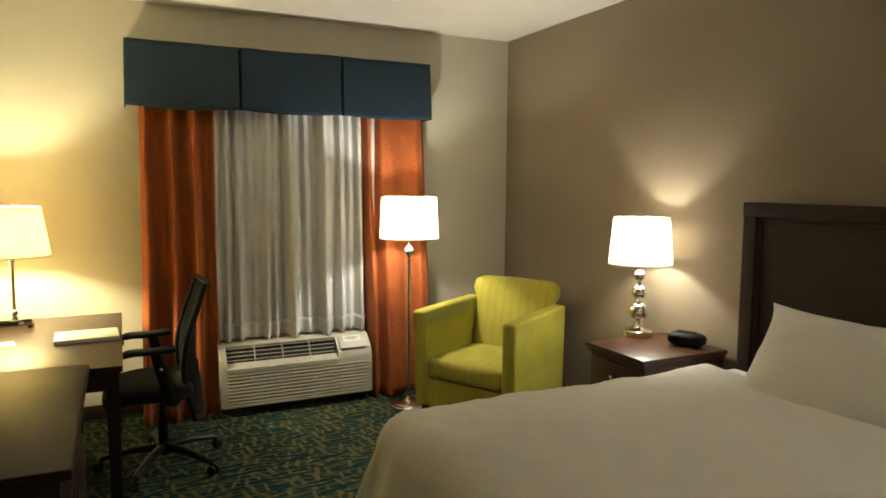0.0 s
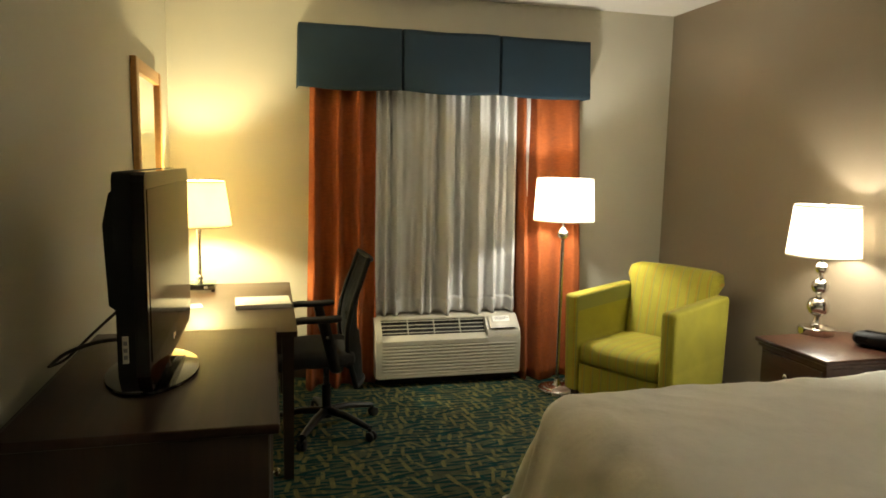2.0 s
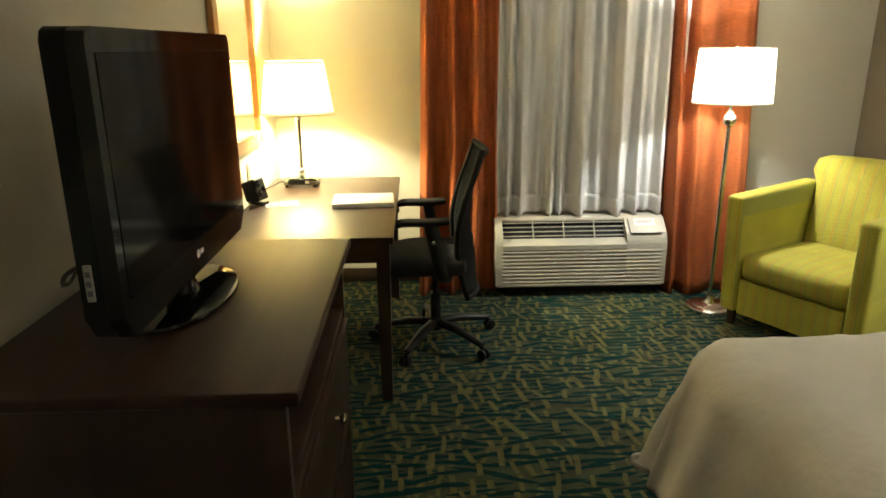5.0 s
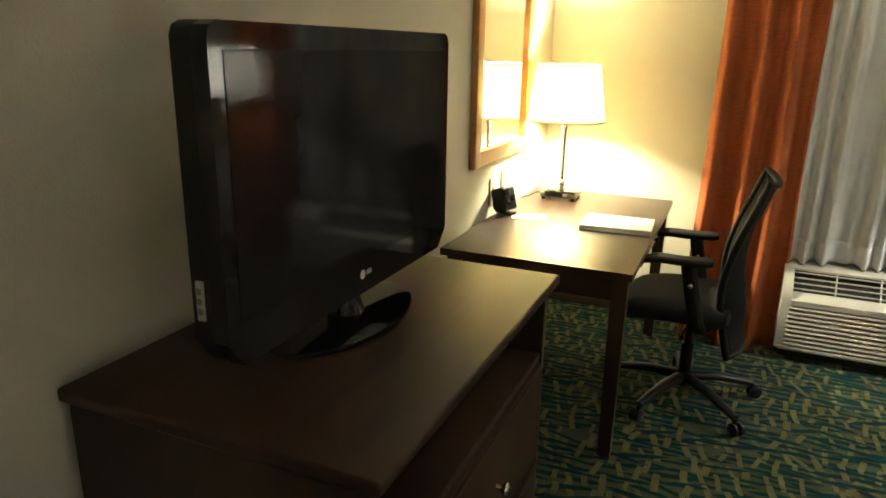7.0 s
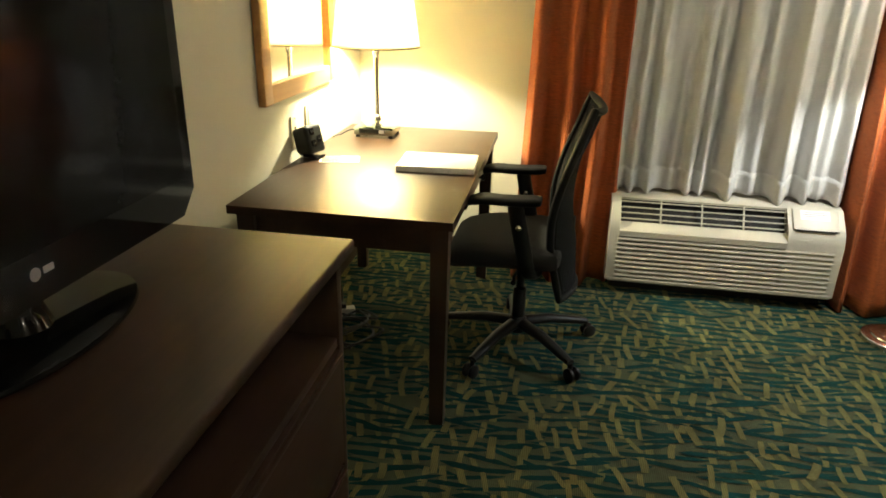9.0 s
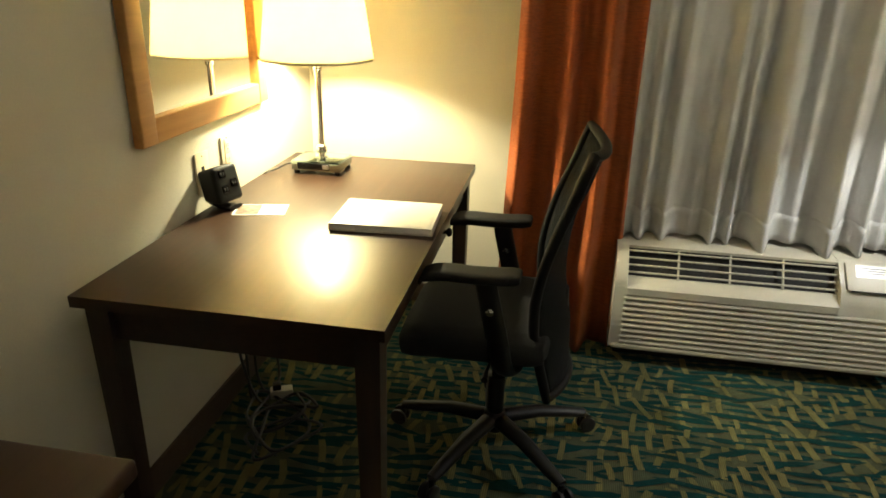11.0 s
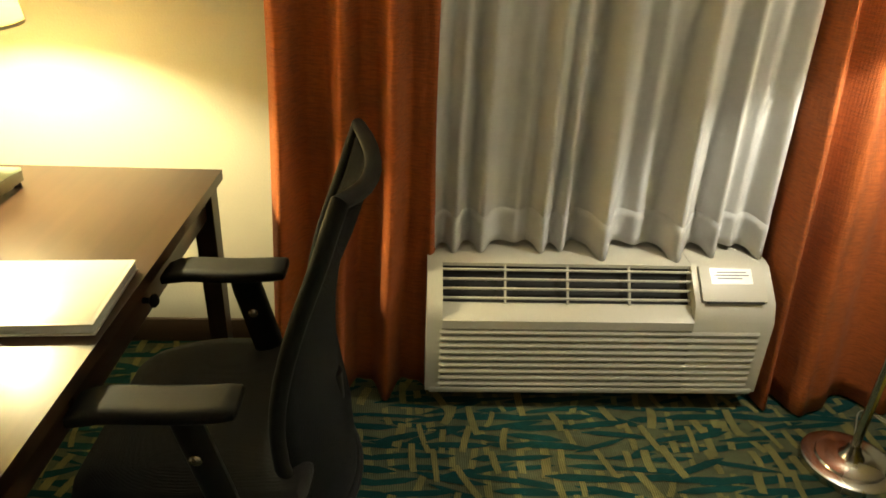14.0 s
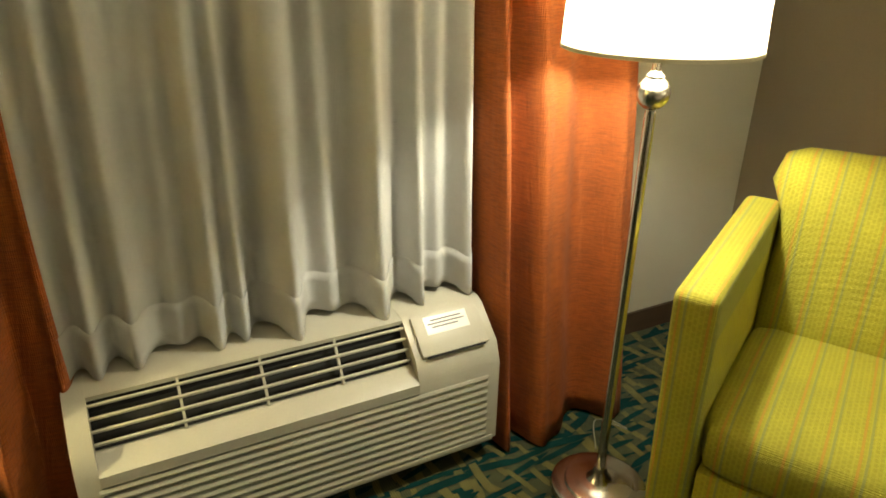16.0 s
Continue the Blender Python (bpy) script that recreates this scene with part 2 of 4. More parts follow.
# ---- mesh helpers ----
def mesh_from(name, bm, mat, smooth=None):
    me = bpy.data.meshes.new(name)
    bmesh.ops.recalc_face_normals(bm, faces=bm.faces)
    bm.to_mesh(me)
    bm.free()
    me.materials.append(mat)
    if smooth is not None:
        me.polygons.foreach_set("use_smooth", [True] * len(me.polygons))
        me.set_sharp_from_angle(angle=radians(smooth))
    return me


def part(name, bm, mat, parent=None, label="", smooth=40):
    ob = new(name, mesh_from(name, bm, mat, smooth))
    if parent is not None:
        ob.parent = parent
    if label:
        ob["label"] = label
    return ob


def thing(name, m, label, category, group="", kind=""):
    ob = new(name)
    ob.matrix_basis = m
    ob.empty_display_size = 0.1
    return tagged(ob, label, category, group, kind)


def box(lo, hi, bevel=0.0, seg=2, bm=None):
    out = bm or bmesh.new()
    one = bmesh.new()
    lo, hi = Vector(lo), Vector(hi)
    bmesh.ops.create_cube(one, size=1, matrix=Matrix.Translation((lo + hi) / 2) @ Matrix.Diagonal((*(hi - lo), 1)))
    if bevel:
        bmesh.ops.bevel(one, geom=list(one.edges), offset=bevel, segments=seg, affect="EDGES", profile=0.6)
    join(out, one)
    return out


def join(out, one):
    me = bpy.data.meshes.new("scratch")
    one.to_mesh(me)
    one.free()
    out.from_mesh(me)
    bpy.data.meshes.remove(me)
    return out


def lathe(profile, n=40, at=(0, 0, 0), bm=None, closed=False):
    """Turns (radius, height) pairs about the upright axis."""
    bm = bm or bmesh.new()
    rings = []
    for r, z in profile:
        if r < 1e-5:
            rings.append([bm.verts.new((at[0], at[1], at[2] + z))])
        else:
            rings.append([bm.verts.new((at[0] + r * math.cos(a), at[1] + r * math.sin(a), at[2] + z)) for a in (2 * math.pi * i / n for i in range(n))])
    pairs = list(zip(rings, rings[1:])) + ([(rings[-1], rings[0])] if closed else [])
    for a, b in pairs:
        for i in range(n):
            j = (i + 1) % n
            q = [a[i % len(a)], a[j % len(a)], b[j % len(b)], b[i % len(b)]]
            q = list(dict.fromkeys(q))
            if len(q) > 2:
                bm.faces.new(q)
    return bm


def ball(r, z, at=(0, 0, 0), bm=None):
    k = 14
    return lathe([(r * math.sin(math.pi * i / k), z - r * math.cos(math.pi * i / k)) for i in range(k + 1)], 32, at, bm)


def tube(points, radius, n=10, bm=None, flat=1.0, closed=False):
    """A rod along points; radius a number or one for each point; flat squeezes it sideways."""
    bm = bm or bmesh.new()
    pts = [Vector(p) for p in points]
    rs = radius if isinstance(radius, (list, tuple)) else [radius] * len(pts)
    rings, last = [], None
    for i, p in enumerate(pts):
        a = pts[(i - 1) % len(pts)] if closed or i else p
        b = pts[(i + 1) % len(pts)] if closed or i < len(pts) - 1 else p
        t = (b - a).normalized()
        if last is None:
            last = t.cross(Vector((0, 0, 1)) if abs(t.z) < 0.9 else Vector((0, 1, 0))).normalized()
        u = (last - t * last.dot(t)).normalized()
        w = t.cross(u)
        last = u
        rings.append([bm.verts.new(p + (u * math.cos(k) + w * math.sin(k) * flat) * rs[i]) for k in (2 * math.pi * j / n for j in range(n))])
    pairs = list(zip(rings, rings[1:])) + ([(rings[-1], rings[0])] if closed else [])
    for a, b in pairs:
        for j in range(n):
            bm.faces.new((a[j], a[(j + 1) % n], b[(j + 1) % n], b[j]))
    if not closed:
        bm.faces.new(rings[0][::-1])
        bm.faces.new(rings[-1])
    return bm


def smooth_path(points, steps=6):
    """A rounded line through points."""
    p = [Vector(q) for q in points]
    p = [p[0] * 2 - p[1]] + p + [p[-1] * 2 - p[-2]]
    out = []
    for a, b, c, d in zip(p, p[1:], p[2:], p[3:]):
        for k in range(steps):
            t = k / steps
            out.append(0.5 * (2 * b + (c - a) * t + (2 * a - 5 * b + 4 * c - d) * t * t + (3 * b - a - 3 * c + d) * t ** 3))
    out.append(p[-2])
    return out


def sheet(fn, nu, nv, bm=None):
    """A grid surface fn(u, v), u and v from 0 to 1."""
    bm = bm or bmesh.new()
    g = [[bm.verts.new(fn(i / nu, j / nv)) for j in range(nv + 1)] for i in range(nu + 1)]
    for i in range(nu):
        for j in range(nv):
            bm.faces.new((g[i][j], g[i + 1][j], g[i + 1][j + 1], g[i][j + 1]))
    return bm


def extrude_profile(profile, a, b, axis="X", bm=None):
    """A closed outline drawn in the two other axes, drawn out from a to b along axis."""
    bm = bm or bmesh.new()
    put = {"X": lambda s, p: (s, p[0], p[1]), "Y": lambda s, p: (p[0], s, p[1]), "Z": lambda s, p: (p[0], p[1], s)}[axis]
    one = [bm.verts.new(put(a, p)) for p in profile]
    two = [bm.verts.new(put(b, p)) for p in profile]
    n = len(profile)
    for i in range(n):
        bm.faces.new((one[i], one[(i + 1) % n], two[(i + 1) % n], two[i]))
    bm.faces.new(one[::-1])
    bm.faces.new(two)
    return bm


def bevelled(bm, width, seg=3, angle=30):
    es = [e for e in bm.edges if len(e.link_faces) == 2 and e.calc_face_angle() > radians(angle)]
    bmesh.ops.bevel(bm, geom=es, offset=width, segments=seg, affect="EDGES", profile=0.5)
    return bm


def thick(ob, t, offset=0.0):
    md = ob.modifiers.new("thickness", "SOLIDIFY")
    md.thickness, md.offset = t, offset
    return ob


def structure(name, bm, mat, label="", smooth=None):
    return tagged(part(name, bm, mat, None, label, smooth), label, kind="structure")


# ---- the room ----
W, BACK, H, T = 3.755, -6.4, 2.765, 0.16
WIN = (1.38, 2.50, 0.60, 2.30)
SLEEVE = (1.42, 2.36, 0.09, 0.46)
floor = structure("floor", box((-T, BACK - T, -0.12), (W + T, T, 0)), CARPET, "patterned teal and olive hotel carpet")
structure("ceiling", box((-T, BACK - T, H), (W + T, T, H + 0.12)), CEIL, "off-white painted ceiling")
structure("wall_west", box((-T, BACK, 0), (0, 0, H)), WALL, "cream painted wall with fine orange-peel texture")
structure("wall_east", box((W, BACK, 0), (W + T, 0, H)), TAUPE, "taupe brown painted accent wall")
structure("wall_south", box((-T, BACK - T, 0), (W + T, BACK, H)), WALL, "cream painted wall")
bm = box((-T, 0, 0), (SLEEVE[0], T, H))
box((WIN[1], 0, 0), (W + T, T, H), bm=bm)
box((SLEEVE[0], 0, WIN[3]), (WIN[1], T, H), bm=bm)
box((SLEEVE[0], 0, SLEEVE[3]), (WIN[1], T, WIN[2]), bm=bm)
box((SLEEVE[1], 0, 0), (WIN[1], T, SLEEVE[3]), bm=bm)
box((SLEEVE[0], 0, 0), (SLEEVE[1], T, SLEEVE[2]), bm=bm)
structure("wall_north", bm, WALL, "cream painted window wall")
for nm, lo, hi in (("baseboard_west", (0, BACK, 0), (0.012, -0.012, 0.095)), ("baseboard_east", (W - 0.012, BACK, 0), (W, -0.012, 0.095)),
                   ("baseboard_north_1", (0, -0.012, 0), (1.36, 0, 0.095)), ("baseboard_north_2", (2.42, -0.012, 0), (W, 0, 0.095))):
    structure(nm, box(lo, hi, 0.003), BASE, "dark brown vinyl baseboard")

win = thing("window_1", pose(0, 0, 0), "dark night window behind sheer curtains", "window", kind="structure")
bm = bmesh.new()
for lo, hi in (((WIN[0], 0.05, WIN[2]), (WIN[1], 0.11, WIN[2] + 0.05)), ((WIN[0], 0.05, WIN[3] - 0.05), (WIN[1], 0.11, WIN[3])),
               ((WIN[0], 0.05, WIN[2] + 0.05), (WIN[0] + 0.05, 0.11, WIN[3] - 0.05)), ((WIN[1] - 0.05, 0.05, WIN[2] + 0.05), (WIN[1], 0.11, WIN[3] - 0.05))):
    box(lo, hi, 0.004, bm=bm)
part("window_frame", bm, PTACM, win)
part("pane", box((WIN[0] + 0.045, 0.075, WIN[2] + 0.045), (WIN[1] - 0.045, 0.083, WIN[3] - 0.045)), NIGHTGLASS, win)

# ---- window dressing ----
val = thing("valance", pose(0, 0, 0), "dark teal-blue fabric box valance with two inverted pleats", "valance")
VX0, VX1, VY, VZ0, VZ1 = 0.850, 2.955, -0.195, 2.072, 2.488
joints = (VX0, 1.552, 2.262, VX1)


def valance_panel(a, b, first, last):
    def fn(u, v):
        x = a + (b - a) * u
        sag = -0.014 * math.sin(math.pi * u) * (1 - v) - 0.006 * noise.noise((x * 3, 0, v))
        flare = -0.016 * (1 - v) + 0.004 * noise.noise((x * 4, v * 3, 2))
        tuck = (0.030 * max(0, 1 - u / 0.018) ** 2 if not first else 0) + (0.030 * max(0, 1 - (1 - u) / 0.018) ** 2 if not last else 0)
        edge = 0.012 * (1 - v) * ((-1 if first else 0) * (1 - u) ** 6 + (1 if last else 0) * u ** 6)
        return (x + edge, VY + flare + tuck, VZ0 + (VZ1 - VZ0) * v + sag)
    return sheet(fn, 60, 14)


for i in range(3):
    thick(part("pleat_panel", valance_panel(joints[i] + 0.002, joints[i + 1] - 0.002, i == 0, i == 2), TEALCLOTH, val), 0.006)
for xj in joints[1:3]:
    part("pleat_underlay", box((xj - 0.05, VY + 0.022, VZ0 + 0.010), (xj + 0.05, VY + 0.030, VZ1 - 0.004), 0.002), TEALCLOTH, val)
for s, x in ((-1, VX0), (1, VX1)):
    thick(part("return_side", sheet(lambda u, v, s=s, x=x: (x + s * (0.010 * (1 - v)), VY + 0.004 - 0.014 * (1 - v) * (1 - u) + (0 - VY - 0.006) * u, VZ0 + (VZ1 - VZ0) * v), 4, 8), TEALCLOTH, val), 0.006)
part("top_board", box((VX0 + 0.006, VY + 0.036, VZ1 - 0.025), (VX1 - 0.006, -0.001, VZ1 - 0.006), 0.002), TEALCLOTH, val)


def folds(x, seed, pitch):
    """Depth of a hanging cloth's folds at x, uneven in width and depth."""
    p = x / pitch + 0.45 * noise.noise((x * 5.0, seed, 0.3))
    s = math.sin(2 * math.pi * p)
    return (0.75 * s + 0.25 * math.sin(4 * math.pi * p + seed)) * (0.75 + 0.45 * noise.noise((x * 6, seed * 2, 1.7)))


def drape(name, x0, x1, zlo, zhi, y_top, y_low, amp, pitch, seed, mat, parent, widen=(0, 0), nu=150, curl=None):
    def fn(u, v):
        z = zlo + (zhi - zlo) * v
        low = 1 - v
        a, b = x0 - widen[0] * low, x1 + widen[1] * low
        x = a + (b - a) * u
        xs = x0 + (x1 - x0) * u
        drift = 0.018 * noise.noise((xs * 3, z * 1.3, seed))
        d = folds(xs + 0.012 * noise.noise((z * 1.5, seed, 0)), seed, pitch) * amp * (0.55 + 0.45 * (1 - v) + 0.0)
        y = y_top + (y_low - y_top) * low + d
        if curl is not None:
            y = y + (-0.100 - y) * max(0.0, 1 - abs(u - curl) / 0.07) ** 1.5
        return (x + drift * (1 - v) * 0.7, y, z)
    ob = part(name, sheet(fn, nu, 34), mat, parent, smooth=180)
    return ob


for nm, x0, x1, widen, seed, pitch in (("left", 0.930, 1.395, (0.045, -0.005), 1.3, 0.142), ("right", 2.428, 2.925, (-0.002, 0.01), 4.1, 0.205)):
    cur = thing("curtain", pose(0, 0, 0), "burnt orange blackout curtain hanging in folds to the carpet", "curtain", "orange curtains")
    ob = drape("curtain_cloth", x0, x1, 0.012, 2.40, -0.115, -0.270 if nm == "left" else -0.365, 0.100 if nm == "left" else 0.085, pitch, seed, ORANGE, cur, widen, 190, curl=1.0 if nm == "left" else 0.0)
    thick(ob, 0.004)

she = thing("sheer_curtain", pose(0, 0, 0), "white sheer voile curtain resting on the heater", "curtain")
# where each soft fold stands out, how far, and its half width
RIDGES = ((1.385, 0.075, 0.036), (1.455, 0.080, 0.030), (1.540, 0.070, 0.042), (1.640, 0.035, 0.036), (1.722, 0.070, 0.032), (1.785, 0.060, 0.026), (1.905, 0.100, 0.044),
          (2.020, 0.035, 0.030), (2.140, 0.100, 0.048), (2.255, 0.078, 0.034), (2.330, 0.030, 0.028), (2.405, 0.082, 0.038), (2.505, 0.078, 0.038), (2.600, 0.060, 0.030))


def voile(u, v):
    """Sheer cloth gathered at the top, its folds opening towards the heater."""
    run = 1.368 + 1.285 * u
    z = 0.500 + 1.900 * v
    x = run + 0.014 * noise.noise((run * 4, z * 0.9, 3.1)) * (1 - 0.5 * v)
    d = sum(1.1 * k * math.exp(-((x - c) / (w * (0.86 + 0.25 * v))) ** 2) for c, k, w in RIDGES)
    d = d * (1.0 - 0.45 * v) + 0.009 * math.sin(run * 95 + 2 * noise.noise((run * 3, z, 0))) * (0.4 + v)
    y = -0.135 + 0.070 * v - d
    drop = 0.030 * max(0.0, d - 0.05) / 0.07 + 0.006 * noise.noise((run * 7, 0, 8))
    lean = -0.020 * (1 - v) * (1 - u)
    return (x + lean, y, z - drop * max(0.0, 1 - v * 5))


ob = part("voile", sheet(voile, 420, 40), SHEER, she, "", 180)
thick(ob, 0.0015)
hem = part("hem", sheet(lambda u, v: tuple(Vector(voile(u, v * 0.058)) + Vector((0, -0.0035, 0))), 360, 4), SHEERHEM, she, "thicker folded hem", 180)
thick(hem, 0.002)

# ---- heater under the window ----
PX0, PX1 = 1.356, 2.420
pt = thing("wall_air_conditioner", pose(0, 0, 0), "ivory plastic wall air conditioner with louvred front under the window", "air conditioner")
YF = -0.372
body_outline = [(-0.004, 0.075), (YF, 0.075), (YF, 0.335), (-0.352, 0.392), (-0.262, 0.474), (-0.235, 0.482), (-0.004, 0.482)]
for a, b in ((PX0, PX0 + 0.046), (PX1 - 0.250, PX1)):
    bm = extrude_profile(body_outline, a, b)
    part("end_cap", bevelled(bm, 0.014, 4), PTACM, pt)
X0, X1 = PX0 + 0.046, PX1 - 0.250
part("ledge", bevelled(extrude_profile([(YF - 0.003, 0.308), (YF - 0.003, 0.336), (-0.326, 0.366), (-0.315, 0.366), (-0.315, 0.308)], X0, X1), 0.003, 2), PTACM, pt)
part("top_panel", bevelled(extrude_profile([(-0.262, 0.462), (-0.262, 0.473), (-0.235, 0.481), (-0.004, 0.481), (-0.004, 0.462)], X0, X1), 0.003, 2), PTACM, pt)
# solid block; the outlet's inner shade is put into its near-black colour
part("outlet_recess", extrude_profile([(-0.314, 0.320), (-0.314, 0.350), (-0.250, 0.425), (-0.250, 0.461), (-0.04, 0.461), (-0.04, 0.320)], X0, X1), INSIDE, pt, "air outlet with its inner shade put in as near-black colour")
for i in range(4):
    f = (i + 0.45) / 4.0
    y, z = -0.326 + 0.064 * f, 0.372 + 0.096 * f
    part("outlet_bar", box((X0, y - 0.004, z - 0.003), (X1, y + 0.004, z + 0.003), 0.0015), PTACM, pt)
for i in range(1, 4):
    x = X0 + (X1 - X0) * i / 4
    part("outlet_rib", bevelled(extrude_profile([(-0.328, 0.369), (-0.262, 0.468), (-0.258, 0.458), (-0.320, 0.362)], x - 0.003, x + 0.003), 0.001, 1), PTACM, pt)
part("front_back_plate", box((PX0 + 0.04, YF + 0.009, 0.080), (PX1 - 0.02, YF + 0.05, 0.318)), PTACM, pt)
for i in range(9):
    z = 0.102 + i * 0.0240
    out = [(YF + 0.012, z - 0.0095), (YF - 0.001, z - 0.0085), (YF - 0.004, z - 0.002), (YF - 0.001, z + 0.0065), (YF + 0.006, z + 0.0105), (YF + 0.012, z + 0.0110)]
    part("louvre", bevelled(extrude_profile(out, PX0 + 0.040, PX1 - 0.036), 0.0015, 2), PTACM, pt)
part("front_trim", box((PX0 + 0.012, YF - 0.004, 0.068), (PX1 - 0.012, YF + 0.03, 0.088), 0.005), PTACM, pt)
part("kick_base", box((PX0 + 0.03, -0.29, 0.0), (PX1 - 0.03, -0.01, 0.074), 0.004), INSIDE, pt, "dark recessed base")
slope = Matrix.Translation((PX1 - 0.128, -0.310, 0.436)) @ Matrix.Rotation(radians(42), 4, "X")
for nm, lo, hi, mt, lb in (("control_door", (-0.102, -0.056, -0.004), (0.100, 0.058, 0.006), PTACM, ""), ("notice_label", (-0.068, 0.000, 0.0062), (0.062, 0.050, 0.0066), LABEL, "white paper notice with printed lines")):
    bm = box(lo, hi, 0.003 if nm == "control_door" else 0.0)
    bmesh.ops.transform(bm, matrix=slope, verts=bm.verts)
    door = part(nm, bm, mt, pt, lb)
for i, (a, b) in enumerate(((-0.05, 0.045), (-0.06, 0.052), (-0.05, 0.03))):
    bm = box((a, 0.036 - i * 0.010, 0.0072), (b, 0.040 - i * 0.010, 0.0076))
    bmesh.ops.transform(bm, matrix=slope, verts=bm.verts)
    part("printed_line", bm, GREY, pt)
# near-black bar drawn in as the shade of the gap below the door
bm = box((-0.090, -0.0615, 0.001), (0.088, -0.0560, 0.0062), 0.001)
bmesh.ops.transform(bm, matrix=slope, verts=bm.verts)
part("door_gap_shade", bm, INSIDE, pt, "near-black bar for the shade of the gap under the control door")

# ---- writing desk ----
DX, DY0, DY1, DZ = 0.776, -1.648, -0.275, 0.760
desk = thing("writing_desk", pose(0, 0, 0), "dark espresso wood writing desk against the wall", "desk")
bm = extrude_profile([(0.034, DY0), (DX, DY0), (DX, DY1), (0.034, DY1)], DZ - 0.028, DZ, "Z")
part("desktop", bevelled(bm, 0.008, 3, 50), DARKWOOD, desk)
for x in (0.088, DX - 0.045):
    for y in (DY0 + 0.045, DY1 - 0.045):
        leg = [(x - 0.029, y - 0.029), (x + 0.029, y - 0.029), (x + 0.029, y + 0.029), (x - 0.029, y + 0.029)]
        bm = extrude_profile(leg, 0.0, DZ - 0.028, "Z")
        for v in bm.verts:
            if v.co.z < 0.1:
                v.co.x, v.co.y = x + (v.co.x - x) * 0.82, y + (v.co.y - y) * 0.82
        part("leg", bevelled(bm, 0.004, 2), DARKWOOD_Z, desk)
for lo, hi in (((0.117, DY0 + 0.034, 0.640), (DX - 0.074, DY0 + 0.056, DZ - 0.028)), ((0.117, DY1 - 0.056, 0.640), (DX - 0.074, DY1 - 0.034, DZ - 0.028)),
               ((DX - 0.056, DY0 + 0.074, 0.640), (DX - 0.034, DY1 - 0.074, DZ - 0.028)), ((0.079, DY0 + 0.074, 0.640), (0.097, DY1 - 0.074, DZ - 0.028))):
    part("apron", box(lo, hi, 0.002), DARKWOOD, desk)
dr = part("drawer_front", box((DX - 0.033, -1.18, 0.648), (DX - 0.022, -0.62, DZ - 0.034), 0.003), DARKWOOD, desk)
part("knob", lathe([(0, 0), (0.007, 0), (0.006, 0.012), (0.014, 0.018), (0.015, 0.024), (0.009, 0.030), (0, 0.031)], 20), BLACK, dr).matrix_basis = pose(DX - 0.022, -0.86, 0.690, 0, 90, 0)


# ---- lamps ----
def shade_parts(lamp, zb, zt, rb, rt, mat):
    wall = 0.0022
    k = 10
    outer = [(rb + (rt - rb) * i / k, zb + (zt - zb) * i / k) for i in range(k + 1)]
    inner = [(r - wall, z) for r, z in outer[::-1]]
    sh = part("shade", lathe(outer + inner, 64, closed=True), mat, lamp, "lit fabric lampshade")
    for r, z in ((rb, zb), (rt, zt)):
        part("trim_ring", lathe([(r + 0.001, z - 0.004), (r + 0.001, z + 0.004), (r - 0.004, z + 0.004), (r - 0.004, z - 0.004)], 64, closed=True), TRIM, sh)
    bm = bmesh.new()
    for a in (0, 120, 240):
        tube([(0.012 * math.cos(radians(a)), 0.012 * math.sin(radians(a)), zt - 0.02), (rt * 0.985 * math.cos(radians(a)), rt * 0.985 * math.sin(radians(a)), zt - 0.012)], 0.0018, 6, bm)
    part("spider", bm, NICKEL, sh)
    part("finial", ball(0.010, zt + 0.006), NICKEL, lamp)


def bulb(lamp, x, y, z, energy, color):
    d = bpy.data.lights.new("bulb_light", "POINT")
    d.energy, d.color, d.shadow_soft_size = energy, color, 0.035
    ob = new("bulb_light", d)
    ob.matrix_basis = pose(x, y, z)


dl = thing("desk_lamp", pose(0.222, -0.488, DZ), "brushed nickel desk lamp with square base and cream tapered shade", "lamp")
part("base", box((-0.090, -0.078, 0.012), (0.094, 0.072, 0.048), 0.003), TINTED, dl, "mirror-polished greenish square base")
for sx in (-0.075, 0.080):
    for sy in (-0.064, 0.060):
        part("foot", lathe([(0, 0), (0.010, 0), (0.010, 0.0125), (0, 0.0125)], 14, (sx, sy, 0)), BLACK, dl)
part("socket_strip", box((-0.066, -0.0805, 0.018), (0.056, -0.0775, 0.042), 0.001), BLACK, dl, "black outlet strip with sockets")
for x in (-0.040, 0.046):
    part("socket", box((x - 0.016, -0.0820, 0.022), (x + 0.008, -0.0803, 0.038), 0.0005), SILVER if x > 0 else INSIDE, dl)
part("stem", lathe([(0, 0.048), (0.022, 0.048), (0.022, 0.053), (0.0120, 0.058), (0.0115, 0.36), (0.016, 0.365), (0.016, 0.42), (0, 0.42)], 24), NICKEL, dl)
part("stem_ball", ball(0.022, 0.078), CHROME, dl)
part("bulb", ball(0.03, 0.50), BULBM, dl).visible_shadow = False
shade_parts(dl, 0.406, 0.680, 0.199, 0.160, SHADE_Y)
bulb(dl, 0.222, -0.488, DZ + 0.52, BULB_DESK, WARM)

